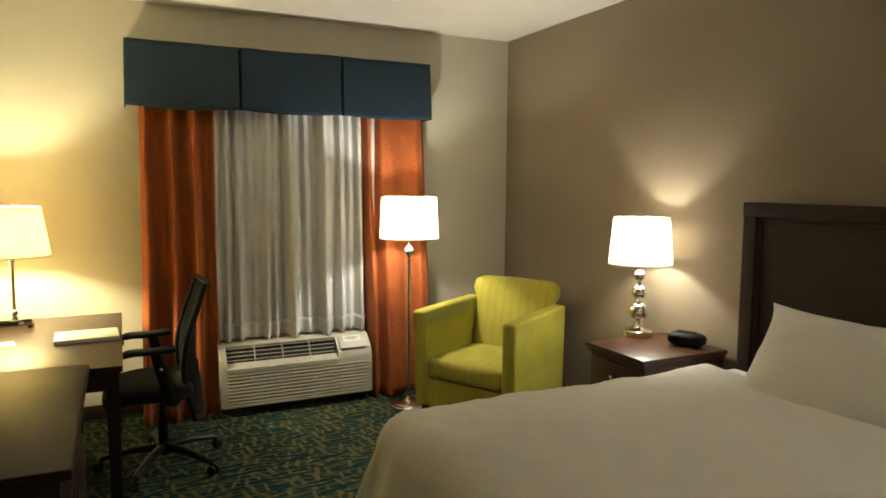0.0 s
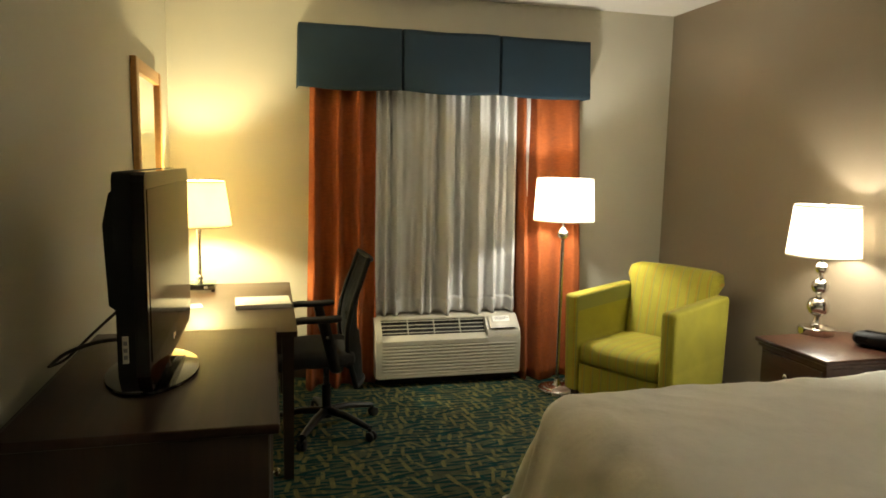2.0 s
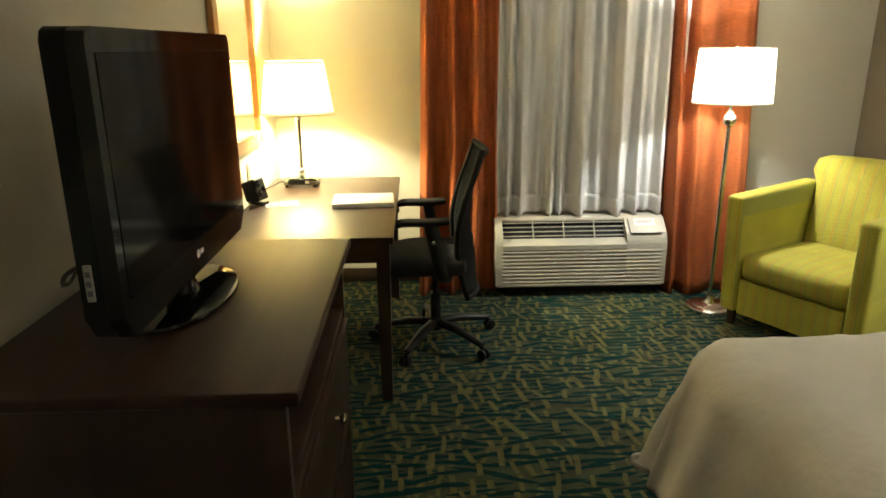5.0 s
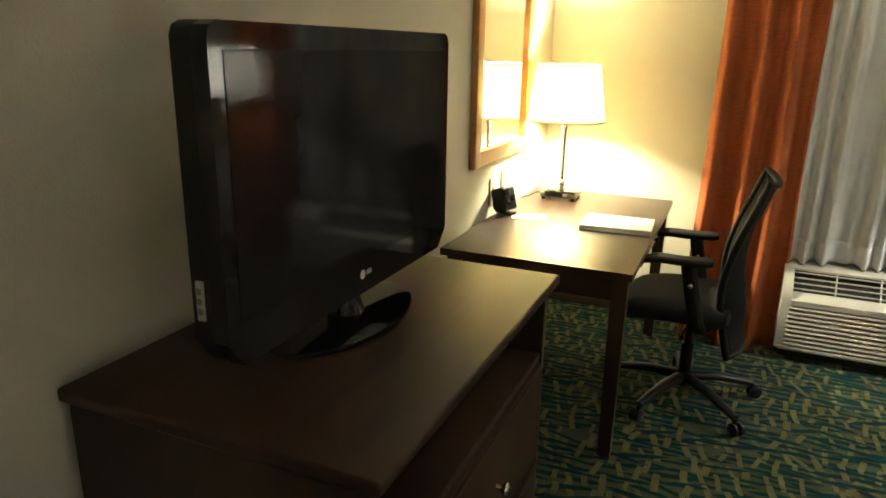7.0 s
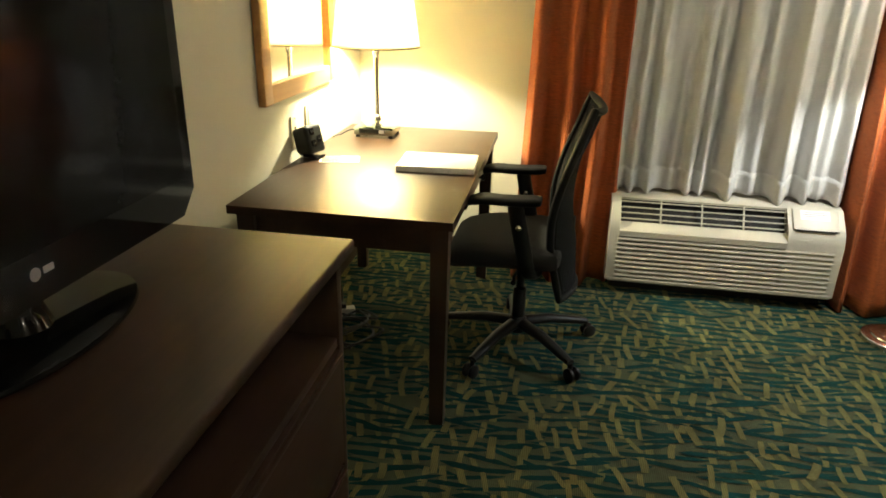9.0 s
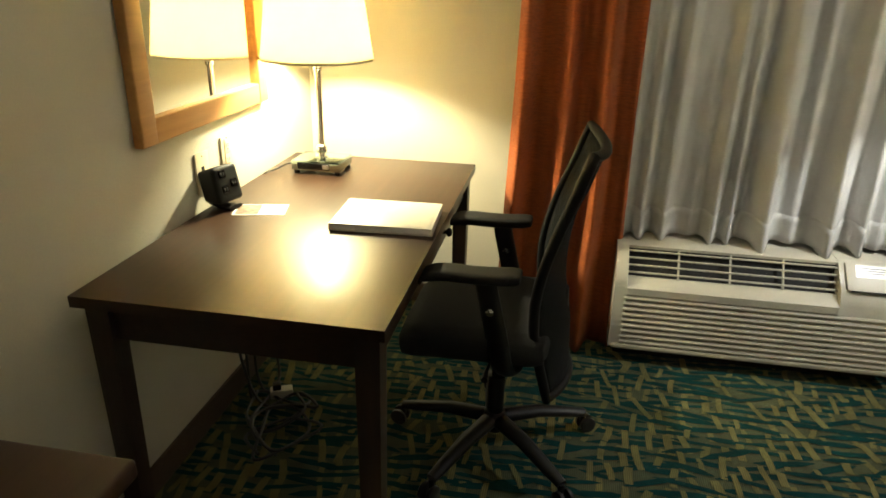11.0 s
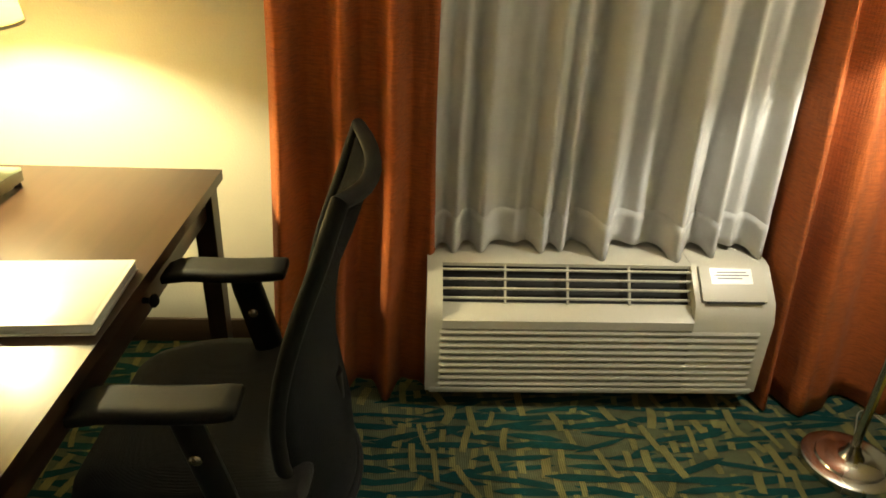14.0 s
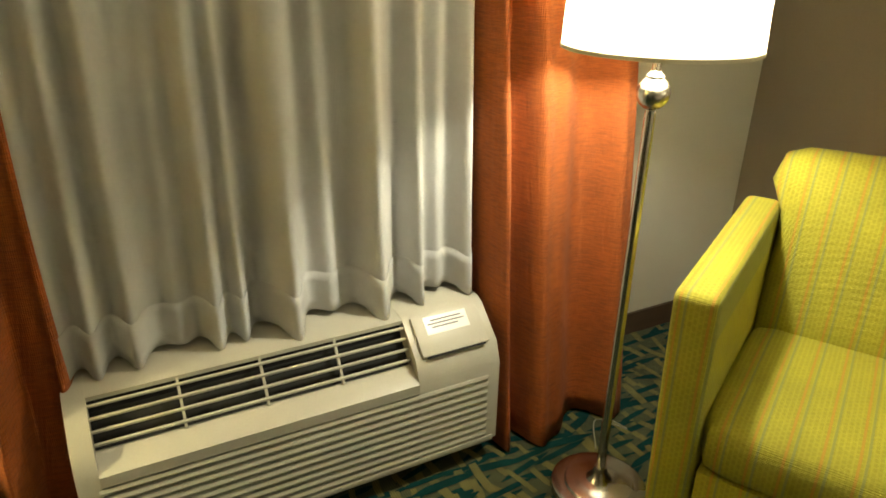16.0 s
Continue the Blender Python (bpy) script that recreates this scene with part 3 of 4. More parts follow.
fl = thing("floor_lamp", pose(2.608, -0.622, 0), "brushed nickel floor lamp with white drum shade", "lamp")
part("base", lathe([(0, 0), (0.132, 0), (0.134, 0.008), (0.130, 0.022), (0.124, 0.026), (0.096, 0.028), (0.092, 0.034), (0.066, 0.036), (0.060, 0.040), (0.036, 0.043), (0.024, 0.058), (0.016, 0.085), (0, 0.085)], 56), NICKEL, fl)
part("pole", lathe([(0, 0.080), (0.0125, 0.080), (0.0125, 1.075), (0, 1.075)], 24), NICKEL, fl)
part("ball", ball(0.037, 1.113), NICKEL, fl)
part("neck", lathe([(0, 1.138), (0.014, 1.138), (0.020, 1.150), (0.010, 1.160), (0.009, 1.25), (0.016, 1.255), (0.016, 1.30), (0, 1.30)], 24), NICKEL, fl)
part("bulb", ball(0.03, 1.345), BULBM, fl).visible_shadow = False
shade_parts(fl, 1.209, 1.492, 0.206, 0.193, SHADE_W)
bulb(fl, 2.608, -0.622, 1.355, BULB_FLOOR, WHITE)
part("cord", tube(smooth_path([(2.70, -0.50, 0.016), (2.80, -0.38, 0.006), (2.86, -0.46, 0.006), (2.80, -0.22, 0.006), (2.95, -0.12, 0.006), (3.02, -0.02, 0.03)]), 0.002, 8), CLEARCORD, fl, "thin clear lamp cord").matrix_parent_inverse = fl.matrix_basis.inverted()

# ---- nightstand ----
NX, NY0, NY1, NZ = 3.150, -2.405, -1.915, 0.705
ns = thing("nightstand", pose(0, 0, 0), "mahogany wood nightstand with moulded top beside the bed", "nightstand")
part("top", bevelled(box((NX, NY0, NZ - 0.026), (W - 0.016, NY1, NZ)), 0.008, 3), REDWOOD, ns)
part("moulding", box((NX + 0.014, NY0 + 0.014, NZ - 0.048), (W - 0.018, NY1 - 0.014, NZ - 0.026), 0.005), REDWOOD, ns)
part("body", box((NX + 0.030, NY0 + 0.028, 0.06), (W - 0.020, NY1 - 0.028, NZ - 0.048), 0.003), REDWOOD, ns)
part("plinth", box((NX + 0.045, NY0 + 0.04, 0.0), (W - 0.03, NY1 - 0.04, 0.06), 0.002), REDWOOD, ns)
for z0, z1 in ((0.47, 0.64), (0.28, 0.455), (0.09, 0.265)):
    d = part("drawer", box((NX + 0.016, NY0 + 0.045, z0), (NX + 0.029, NY1 - 0.045, z1), 0.004), REDWOOD, ns)
    part("knob", lathe([(0, 0), (0.007, 0), (0.006, 0.012), (0.014, 0.018), (0.015, 0.024), (0.009, 0.030), (0, 0.031)], 20), NICKEL, d).matrix_basis = pose(NX + 0.016, (NY0 + NY1) / 2, (z0 + z1) / 2, 0, -90, 0)

bl = thing("bedside_lamp", pose(3.525, -1.932, NZ), "chrome stacked-ball table lamp with white shade on the nightstand", "lamp")
part("base", lathe([(0, 0), (0.088, 0), (0.090, 0.006), (0.090, 0.034), (0.084, 0.040), (0.040, 0.043), (0.022, 0.060), (0.015, 0.085), (0.012, 0.105), (0, 0.105)], 48), CHROME, bl)
for r, z in ((0.052, 0.150), (0.041, 0.262), (0.031, 0.360)):
    part("ball", ball(r * 1.08, z), SATIN, bl)
for z0, z1 in ((0.198, 0.224), (0.300, 0.332), (0.388, 0.47)):
    part("collar", lathe([(0, z0), (0.011, z0), (0.017, (z0 * 2 + z1) / 3), (0.011, z1 - 0.006), (0.011, z1), (0, z1)], 24), CHROME, bl)
part("bulb", ball(0.03, 0.54), BULBM, bl).visible_shadow = False
shade_parts(bl, 0.428, 0.694, 0.182, 0.160, SHADE_W)
bulb(bl, 3.525, -1.932, NZ + 0.545, BULB_BED, WHITE)
tagged(ns, group="nightstands"), tagged(bl, group="bedside lamps")
# unseen second nightstand and lamp, added to brighten the bed and west wall
copy_thing(ns, pose(0, -2.66, 0))
copy_thing(bl, pose(3.500, -4.965, NZ))
bulb(bl, 3.500, -4.965, NZ + 0.545, BULB_UNSEEN, (1.0, 0.98, 0.90))

ck = thing("clock_radio", pose(3.610, -2.230, NZ, 0, 0, -62), "black oval clock radio on the nightstand", "clock")
bm = bmesh.new()
bmesh.ops.create_uvsphere(bm, u_segments=32, v_segments=16, radius=1)
for v in bm.verts:
    v.co = Vector((0.105 * math.copysign(abs(v.co.x) ** 0.7, v.co.x), 0.062 * math.copysign(abs(v.co.y) ** 0.8, v.co.y), max(0.0, 0.038 + 0.040 * math.copysign(abs(v.co.z) ** 0.75, v.co.z))))
part("case", bm, BLACK_SOFT, ck)
part("display", box((-0.078, -0.0610, 0.028), (-0.022, -0.0480, 0.056), 0.002), SCREEN, ck, "dark display window")
part("button_bar", box((-0.05, -0.02, 0.074), (0.05, 0.012, 0.082), 0.003), GLOSS, ck)

# ---- armchair ----
ac = thing("armchair", pose(2.737, -1.172, 0, 0, 0, 28.0), "yellow-green striped upholstered armchair with square arms", "armchair")
HWD = 0.394


def cushion(lo, hi, r, puff, seg=4):
    """A padded block with soft edges and domed faces."""
    bm = box(lo, hi)
    bmesh.ops.subdivide_edges(bm, edges=bm.edges, cuts=9, use_grid_fill=True)
    lo, hi = Vector(lo), Vector(hi)
    c, h = (lo + hi) / 2, (hi - lo) / 2
    for v in bm.verts:
        d = v.co - c
        inner = Vector([max(-h[i] + r, min(h[i] - r, d[i])) for i in range(3)])
        o = d - inner
        if o.length > 1e-6:
            d = inner + o.normalized() * min(r, o.length)
        q = [d[i] / h[i] for i in range(3)]
        for i in range(3):
            j, k = (i + 1) % 3, (i + 2) % 3
            d[i] += puff * q[i] * (1 - q[j] ** 2) * (1 - q[k] ** 2)
        d += d.normalized() * 0.004 * noise.noise(v.co * 7)
        v.co = c + d
    return bm


def ac_arm(s):
    """One arm: a slab, a little thinner at the top front, the top edge soft."""
    lo, hi = ((0.0, HWD - 0.100, 0.085), (0.690, HWD, 0.738)) if s > 0 else ((0.0, -HWD, 0.085), (0.690, -HWD + 0.100, 0.738))
    bm = box(lo, hi, 0.030, 6)
    bmesh.ops.bisect_plane(bm, geom=list(bm.verts) + list(bm.edges) + list(bm.faces), plane_co=(0.35, 0, 0), plane_no=(1, 0, 0))
    for v in bm.verts:
        f = v.co.z / 0.74
        v.co.y += 0.010 * s * f * f
        v.co.x += 0.028 * (1 - f) * (1 if v.co.x < 0.3 else 0)
        v.co.z += f * 0.040 * v.co.x
    return bm


part("arm", ac_arm(1), CLOTH_X, ac)
part("arm", ac_arm(-1), CLOTH_X, ac)
part("seat_base", box((0.035, -HWD + 0.106, 0.085), (0.68, HWD - 0.106, 0.280), 0.008), CLOTH_X, ac)
part("seat_cushion", cushion((0.030, -HWD + 0.100, 0.276), (0.62, HWD - 0.100, 0.430), 0.045, 0.016), CLOTH_X, ac)


def ac_back():
    bm = cushion((0.555, -HWD + 0.022, 0.100), (0.700, HWD - 0.022, 0.905), 0.055, 0.012)
    for v in bm.verts:
        f = max(0, v.co.z - 0.40)
        v.co.x += 0.16 * f
        k = min(1, max(0, (v.co.z - 0.735) / 0.06))
        v.co.y *= ((HWD - 0.103) * (1 - k) + (HWD - 0.055) * k) / (HWD - 0.022)
    return bm


part("backrest", ac_back(), CLOTH_X, ac)
part("outer_back", box((0.670, -HWD + 0.03, 0.085), (0.750, HWD - 0.03, 0.72), 0.02, 3), CLOTH_X, ac)
for x in (0.07, 0.66):
    for y in (-HWD + 0.06, HWD - 0.06):
        bm = lathe([(0, 0), (0.020, 0), (0.030, 0.088), (0, 0.088)], 4)
        bmesh.ops.transform(bm, matrix=pose(x, y, 0, 0, 0, 45), verts=bm.verts)
        part("foot", bm, DARKWOOD_Z, ac, smooth=None)

# ---- bed ----
BX0, BY0, BY1 = 1.690, -4.430, -2.490
bed = thing("bed", pose(0, 0, 0), "king bed with white bedding and dark base", "bed")
part("bed_base", box((BX0 + 0.05, BY0 + 0.05, 0.0), (3.66, BY1 - 0.05, 0.28), 0.01), BLACK_SOFT, bed, "black fabric box base")
part("mattress", box((BX0 + 0.02, BY0 + 0.02, 0.281), (3.668, BY1 - 0.02, 0.650), 0.05, 4), LINEN, bed)
hb = thing("headboard", pose(0, 0, 0), "dark wood panelled headboard on the taupe wall", "headboard")
HY0, HY1, HZ = -4.545, -2.512, 1.508
part("panel", box((3.712, HY0 + 0.07, 0.12), (W - 0.003, HY1 - 0.07, HZ - 0.06), 0.002), HEADWOOD, hb)
for a, b in ((HY0, HY0 + 0.075), (HY1 - 0.075, HY1)):
    part("stile", box((3.676, a, 0.0), (W - 0.003, b, HZ - 0.07), 0.006), HEADWOOD, hb)
part("top_rail", box((3.672, HY0 - 0.004, HZ - 0.07), (W - 0.003, HY1 + 0.004, HZ), 0.010, 3), HEADWOOD, hb)
part("bead", box((3.698, HY0 + 0.076, HZ - 0.088), (3.711, HY1 - 0.076, HZ - 0.071), 0.005), HEADWOOD, hb)
part("bead", box((3.698, HY1 - 0.093, 0.62), (3.711, HY1 - 0.076, HZ - 0.088), 0.005), HEADWOOD, hb)

TOP, DROP, INSET = 0.700, 0.47, 0.115


def duvet(u, v):
    a = BX0 - DROP + (3.40 - BX0 + DROP) * u
    b = BY0 - DROP + (BY1 - BY0 + 2 * DROP) * v
    dx = max(0, BX0 + INSET - a)
    dy = max(0, BY0 + INSET - b) - max(0, b - BY1 + INSET)
    x, y = max(a, BX0 + INSET), min(max(b, BY0 + INSET), BY1 - INSET)
    d = math.hypot(dx, dy)
    z = TOP + 0.020 * noise.noise((a * 1.3, b * 1.3, 0)) + 0.008 * noise.noise((a * 4, b * 4, 3)) + 0.005 * (1 - abs(noise.noise((a * 3.1 + 2, b * 4.3, 5))) * 2) ** 3 + 0.003 * (1 - abs(noise.noise((a * 6 + b * 3, b * 5 - a * 2, 9))) * 2) ** 3
    z += 0.012 * math.sin(math.pi * min(1, max(0, (b - BY0) / (BY1 - BY0))))
    if d > 0:
        ux, uy = -dx / d, -dy / d
        d = min(d, DROP + INSET)
        r = 0.150
        ang = min(d / r, math.pi / 2 * 0.93)
        out = r * math.sin(ang) + max(0, d - r * ang) * 0.16 if ang < math.pi / 2 * 0.93 else r * math.sin(ang) + (d - r * ang) * 0.235
        fall = r * (1 - math.cos(ang)) + max(0, d - r * ang) * 0.985
        run = b if abs(dx) > abs(dy) else a
        corner = math.atan2(abs(dy), abs(dx) + 1e-6) if dx > 0 and dy != 0 else 0
        wave = 0.022 * math.sin(run * 13 + 4 * noise.noise((run * 2, 0, 0))) + 0.008 * math.sin(run * 31) + 0.024 * math.sin(corner * 12.0) * (1 if corner else 0)
        out += wave * min(1, d / DROP) ** 1.3
        x, y, z = x + ux * out, y + uy * out, z - fall + 0.01 * noise.noise((a * 5, b * 5, 2))
    return (x, y, z)


dv = tagged(part("duvet", sheet(duvet, 130, 150), LINEN, None, "", 180), "white cotton duvet draped loosely over the bed", "duvet")
thick(dv, 0.018, -1)


def pillow_mesh():
    bm = bmesh.new()
    bmesh.ops.create_cube(bm, size=2)
    bmesh.ops.subdivide_edges(bm, edges=bm.edges, cuts=15, use_grid_fill=True)
    for v in bm.verts:
        x, y, z = v.co
        k = max(0.0, (1 - x ** 4) * (1 - y ** 4)) ** 0.62
        ear = 1 + 0.09 * (x * y) ** 4 - 0.030 * (1 - abs(x * y))
        v.co = Vector((0.48 * x * ear, 0.235 * y * ear, 0.165 * z * k + 0.004 * z))
        v.co.y += 0.050 * (1 - x * x) * max(0, y)
        v.co.z += 0.014 * noise.noise(v.co * 6) * k + 0.008 * (1 - abs(noise.noise(v.co * 9)) * 2) ** 2 * z
    return bm


pl = tagged(part("pillow", pillow_mesh(), LINEN, None, "", 180), "plump white pillow propped against the headboard", "pillow")
pl.matrix_basis = pose(3.470, -3.300, 0.815, 0, 0, 90) @ pose(0, 0, 0, -58, 0, 0)

# ---- dresser and television ----
RX, RY0, RY1, RZ = 0.672, -3.302, -2.312, 0.948
ds = thing("dresser", pose(0, 0, 0), "dark espresso wood television dresser with open shelf and drawers", "dresser")
part("top", bevelled(box((0.044, RY0, RZ - 0.026), (RX, RY1, RZ)), 0.007, 3), DRESSERWOOD, ds)
for y0, y1 in ((RY0 + 0.018, RY0 + 0.043), (RY1 - 0.043, RY1 - 0.018)):
    part("side_panel", box((0.052, y0, 0.0), (0.645, y1, RZ - 0.026), 0.002), DARKWOOD_Z, ds)
part("top_rail", box((0.585, RY0 + 0.043, 0.897), (0.625, RY1 - 0.043, RZ - 0.026), 0.003), DRESSERWOOD, ds)
part("shelf", box((0.014, RY0 + 0.043, 0.712), (0.640, RY1 - 0.043, 0.734), 0.002), DRESSERWOOD, ds)
part("back_panel", box((0.014, RY0 + 0.043, 0.04), (0.026, RY1 - 0.043, RZ - 0.026)), DARKWOOD_Z, ds)
part("bottom_rail", box((0.05, RY0 + 0.043, 0.0), (0.620, RY1 - 0.043, 0.07), 0.002), DRESSERWOOD, ds)
for z0, z1 in ((0.412, 0.708), (0.078, 0.402)):
    d = part("drawer", box((0.05, RY0 + 0.046, z0), (0.648, RY1 - 0.046, z1), 0.004), DRESSERWOOD, ds)
    part("drawer_lip", box((0.648, RY0 + 0.050, z1 - 0.016), (0.655, RY1 - 0.050, z1 - 0.004), 0.002), DRESSERWOOD, d)
    part("knob", lathe([(0, 0), (0.008, 0), (0.006, 0.012), (0.015, 0.019), (0.016, 0.025), (0.010, 0.031), (0, 0.032)], 20), NICKEL, d, "dull metal knob").matrix_basis = pose(0.647, -2.705, z0 + 0.135, 0, 90, 0)

tv = thing("television", pose(0.374, -2.818, RZ, 0, 0, -0.1), "black flat-screen television on an oval stand", "television")
TY, TZ0, TZ1 = 0.418, 0.070, 0.600


def tv_outline(s=1.0, low=0.0):
    y, c = TY * s, 0.045
    return [(-y, TZ0 + c + low), (-y + c * 0.7, TZ0 + low), (y - c, TZ0 + low), (y, TZ0 + c + low), (y, TZ1 - 0.022), (y - 0.007, TZ1 - 0.007), (y - 0.022, TZ1), (-y + 0.022, TZ1), (-y + 0.007, TZ1 - 0.007), (-y, TZ1 - 0.022)]


def along_x(pts, a, b, bev):
    bm = extrude_profile(pts, a, b, "X")
    return bevelled(bm, bev, 3) if bev else bm


part("bezel", along_x(tv_outline(), -0.030, 0.0, 0.006), GLOSS, tv, "glossy black front frame", 15)
part("screen", box((-0.006, -0.388, 0.142), (0.0015, 0.388, 0.560), 0.0008), SCREEN, tv, "dark switched-off screen", 15)
part("rear_shell", along_x([(y * 0.992, z) for y, z in tv_outline(1.0)], -0.071, -0.030, 0.016), BLACK_SOFT, tv)
hump = extrude_profile([(-0.070, 0.24), (-0.106, 0.270), (-0.114, 0.47), (-0.098, 0.545), (-0.070, 0.575)], -0.32, 0.32, "Y")
part("rear_housing", bevelled(hump, 0.012, 3), BLACK_SOFT, tv)
part("neck", lathe([(0, 0.015), (0.048, 0.015), (0.042, 0.03), (0.036, 0.05), (0.036, 0.12), (0, 0.12)], 28, (-0.055, 0, 0)), GLOSS, tv)
bm = lathe([(0, 0), (0.96, 0), (1.0, 0.006), (0.99, 0.012), (0.8, 0.017), (0.3, 0.022), (0, 0.024)], 56)
for v in bm.verts:
    v.co.x, v.co.y = v.co.x * 0.128 - 0.060, v.co.y * 0.225
part("stand_base", bm, GLOSS, tv, "glossy black oval foot")
part("logo_disc", lathe([(0, 0), (0.010, 0), (0.010, 0.001), (0, 0.001)], 20), SILVER, tv).matrix_basis = pose(0.0004, -0.012, 0.112, 0, 90, 0)
part("logo_bar", box((0, 0.004, 0.107), (0.0012, 0.024, 0.117)), SILVER, tv)
part("sticker", box((-0.059, -TY - 0.0012, 0.150), (-0.046, -TY + 0.004, 0.215)), PTACM, tv, "small white rating sticker")
for i in range(3):
    part("sticker_print", box((-0.057, -TY - 0.0018, 0.160 + i * 0.017), (-0.048, -TY - 0.001, 0.170 + i * 0.017)), GREY, tv)
cb = thing("television_cable", pose(0, 0, 0), "black cables running behind the television", "cable")
part("cable", tube(smooth_path([(0.300, -3.05, 1.215), (0.20, -2.98, 1.12), (0.10, -2.86, 1.02), (0.05, -2.79, 0.980), (0.012, -2.75, 0.960)]), 0.0040, 8), CABLE, cb)
part("cable", tube(smooth_path([(0.295, -3.00, 1.10), (0.20, -2.97, 1.085), (0.10, -2.88, 1.035), (0.04, -2.80, 0.985), (0.012, -2.73, 0.956)]), 0.0055, 8), CABLE, cb)

# ---- office chair ----
oc = thing("office_chair", pose(0.965, -0.995, 0), "black mesh-back swivel office chair pushed under the desk", "office chair")
part("hub", lathe([(0, 0.070), (0.036, 0.072), (0.042, 0.085), (0.040, 0.125), (0.030, 0.140), (0, 0.140)], 28), BLACK, oc)
for k in range(5):
    a = radians(26 + 72 * k)
    c, s = math.cos(a), math.sin(a)
    arm = part("base_arm", tube([(0.02 * c, 0.02 * s, 0.112), (0.15 * c, 0.15 * s, 0.108), (0.27 * c, 0.27 * s, 0.084), (0.325 * c, 0.325 * s, 0.072)], [0.030, 0.026, 0.022, 0.018], 12, flat=0.75), BLACK, oc)
    cx, cy = 0.325 * c, 0.325 * s
    cw = part("castor", lathe([(0, 0.04), (0.010, 0.04), (0.010, 0.072), (0, 0.072)], 12, (cx, cy, 0)), BLACK, oc)
    for o in (-0.016, 0.016):
        w = part("castor_wheel", lathe([(0, -0.008), (0.022, -0.009), (0.028, -0.005), (0.028, 0.005), (0.022, 0.009), (0, 0.008)], 20), BLACK, cw)
        w.matrix_basis = pose(cx + 0.012 * c - o * s, cy + 0.012 * s + o * c, 0.028, 90, 0, 26 + 72 * k)
part("gas_column", lathe([(0, 0.13), (0.027, 0.13), (0.027, 0.27), (0.017, 0.275), (0.017, 0.39), (0, 0.39)], 24), BLACK, oc)
SY = 0.050
part("mechanism", box((-0.11, SY - 0.09, 0.375), (0.14, SY + 0.09, 0.420), 0.012, 3), BLACK, oc)


def oc_seat():
    bm = cushion((-0.290, SY - 0.245, 0.418), (0.150, SY + 0.245, 0.505), 0.038, 0.012)
    for v in bm.verts:
        f = max(0, (-v.co.x - 0.08) / 0.21)
        v.co.z -= 0.035 * f * f
        v.co.y = SY + (v.co.y - SY) * (1 - 0.16 * f * f)
    return bm


part("seat", oc_seat(), SEATCLOTH, oc)


def back_shape(w, h):
    """A point of the backrest: w from -1 to 1 across, h from 0 to 1 up."""
    half = 0.190 + 0.038 * math.sin(math.pi * min(1, h * 0.9 + 0.08)) + 0.012 * h * h
    z = 0.285 + 0.745 * h - 0.020 * (1 - w * w) * max(0, h - 0.6) * 2.5
    low = max(0, (0.32 - h) / 0.32)
    wrap = 0.040 + 0.062 * min(1, max(0, (0.75 - h) / 0.50)) - 0.040 * low
    x = 0.125 + 0.100 * max(0, (h - 0.42) / 0.58) ** 1.5 + 0.035 * low - 0.020 * math.sin(math.pi * min(1, h / 0.85)) + wrap * (1 - w * w)
    return Vector((x, SY + 0.025 + half * w, z))


thick(part("mesh_back", sheet(lambda u, v: back_shape(u * 1.9 - 0.95, 0.02 + 0.96 * v), 18, 30), MESHCLOTH, oc, "stretched black mesh", 180), 0.006)
ring = [back_shape(-1, i / 16) for i in range(17)] + [back_shape(-1 + 2 * i / 8, 1) for i in range(1, 8)] + [back_shape(1, 1 - i / 16) for i in range(17)] + [back_shape(1 - 2 * i / 8, 0) for i in range(1, 8)]
part("back_frame", tube(ring, 0.016, 12, flat=0.9, closed=True), BLACK_SOFT, oc, "matt black plastic frame")
part("back_spine", tube(smooth_path([(0.10, SY, 0.395), (0.17, SY, 0.388), (0.190, SY, 0.405), (0.192, SY, 0.49), (0.188, SY, 0.58)]), 0.020, 12, flat=0.6), BLACK, oc)
for s in (-1, 1):
    y = SY - 0.035 + s * 0.225
    up = part("arm_upright", tube(smooth_path([(0.06, SY + s * 0.10, 0.398), (0.05, SY + s * 0.20, 0.400), (0.030, y, 0.430), (0.010, y, 0.52), (-0.025, y, 0.670), (-0.026, y, 0.702)]), 0.034, 12, flat=0.55), BLACK, oc)
    part("height_knob", lathe([(0, 0), (0.011, 0), (0.011, 0.004), (0.007, 0.007), (0, 0.008)], 20), NICKEL, up, "small round metal button").matrix_basis = pose(-0.012, y - 0.0205, 0.610, 90, 0, 0)
    bm = cushion((-0.200, y - 0.040, 0.700), (0.066, y + 0.040, 0.729), 0.013, 0.001)
    for v in bm.verts:
        v.co.z -= 0.018 * max(0, (-v.co.x - 0.12) / 0.08) ** 2
        v.co.z -= 0.008 * math.sin(math.pi * (v.co.x + 0.205) / 0.28)
    part("arm_pad", bm, BLACK_SOFT, oc)
part("tilt_lever", tube([(0.0, SY - 0.08, 0.385), (-0.02, SY - 0.20, 0.378), (-0.02, SY - 0.25, 0.374)], [0.006, 0.006, 0.010], 10), BLACK, oc)

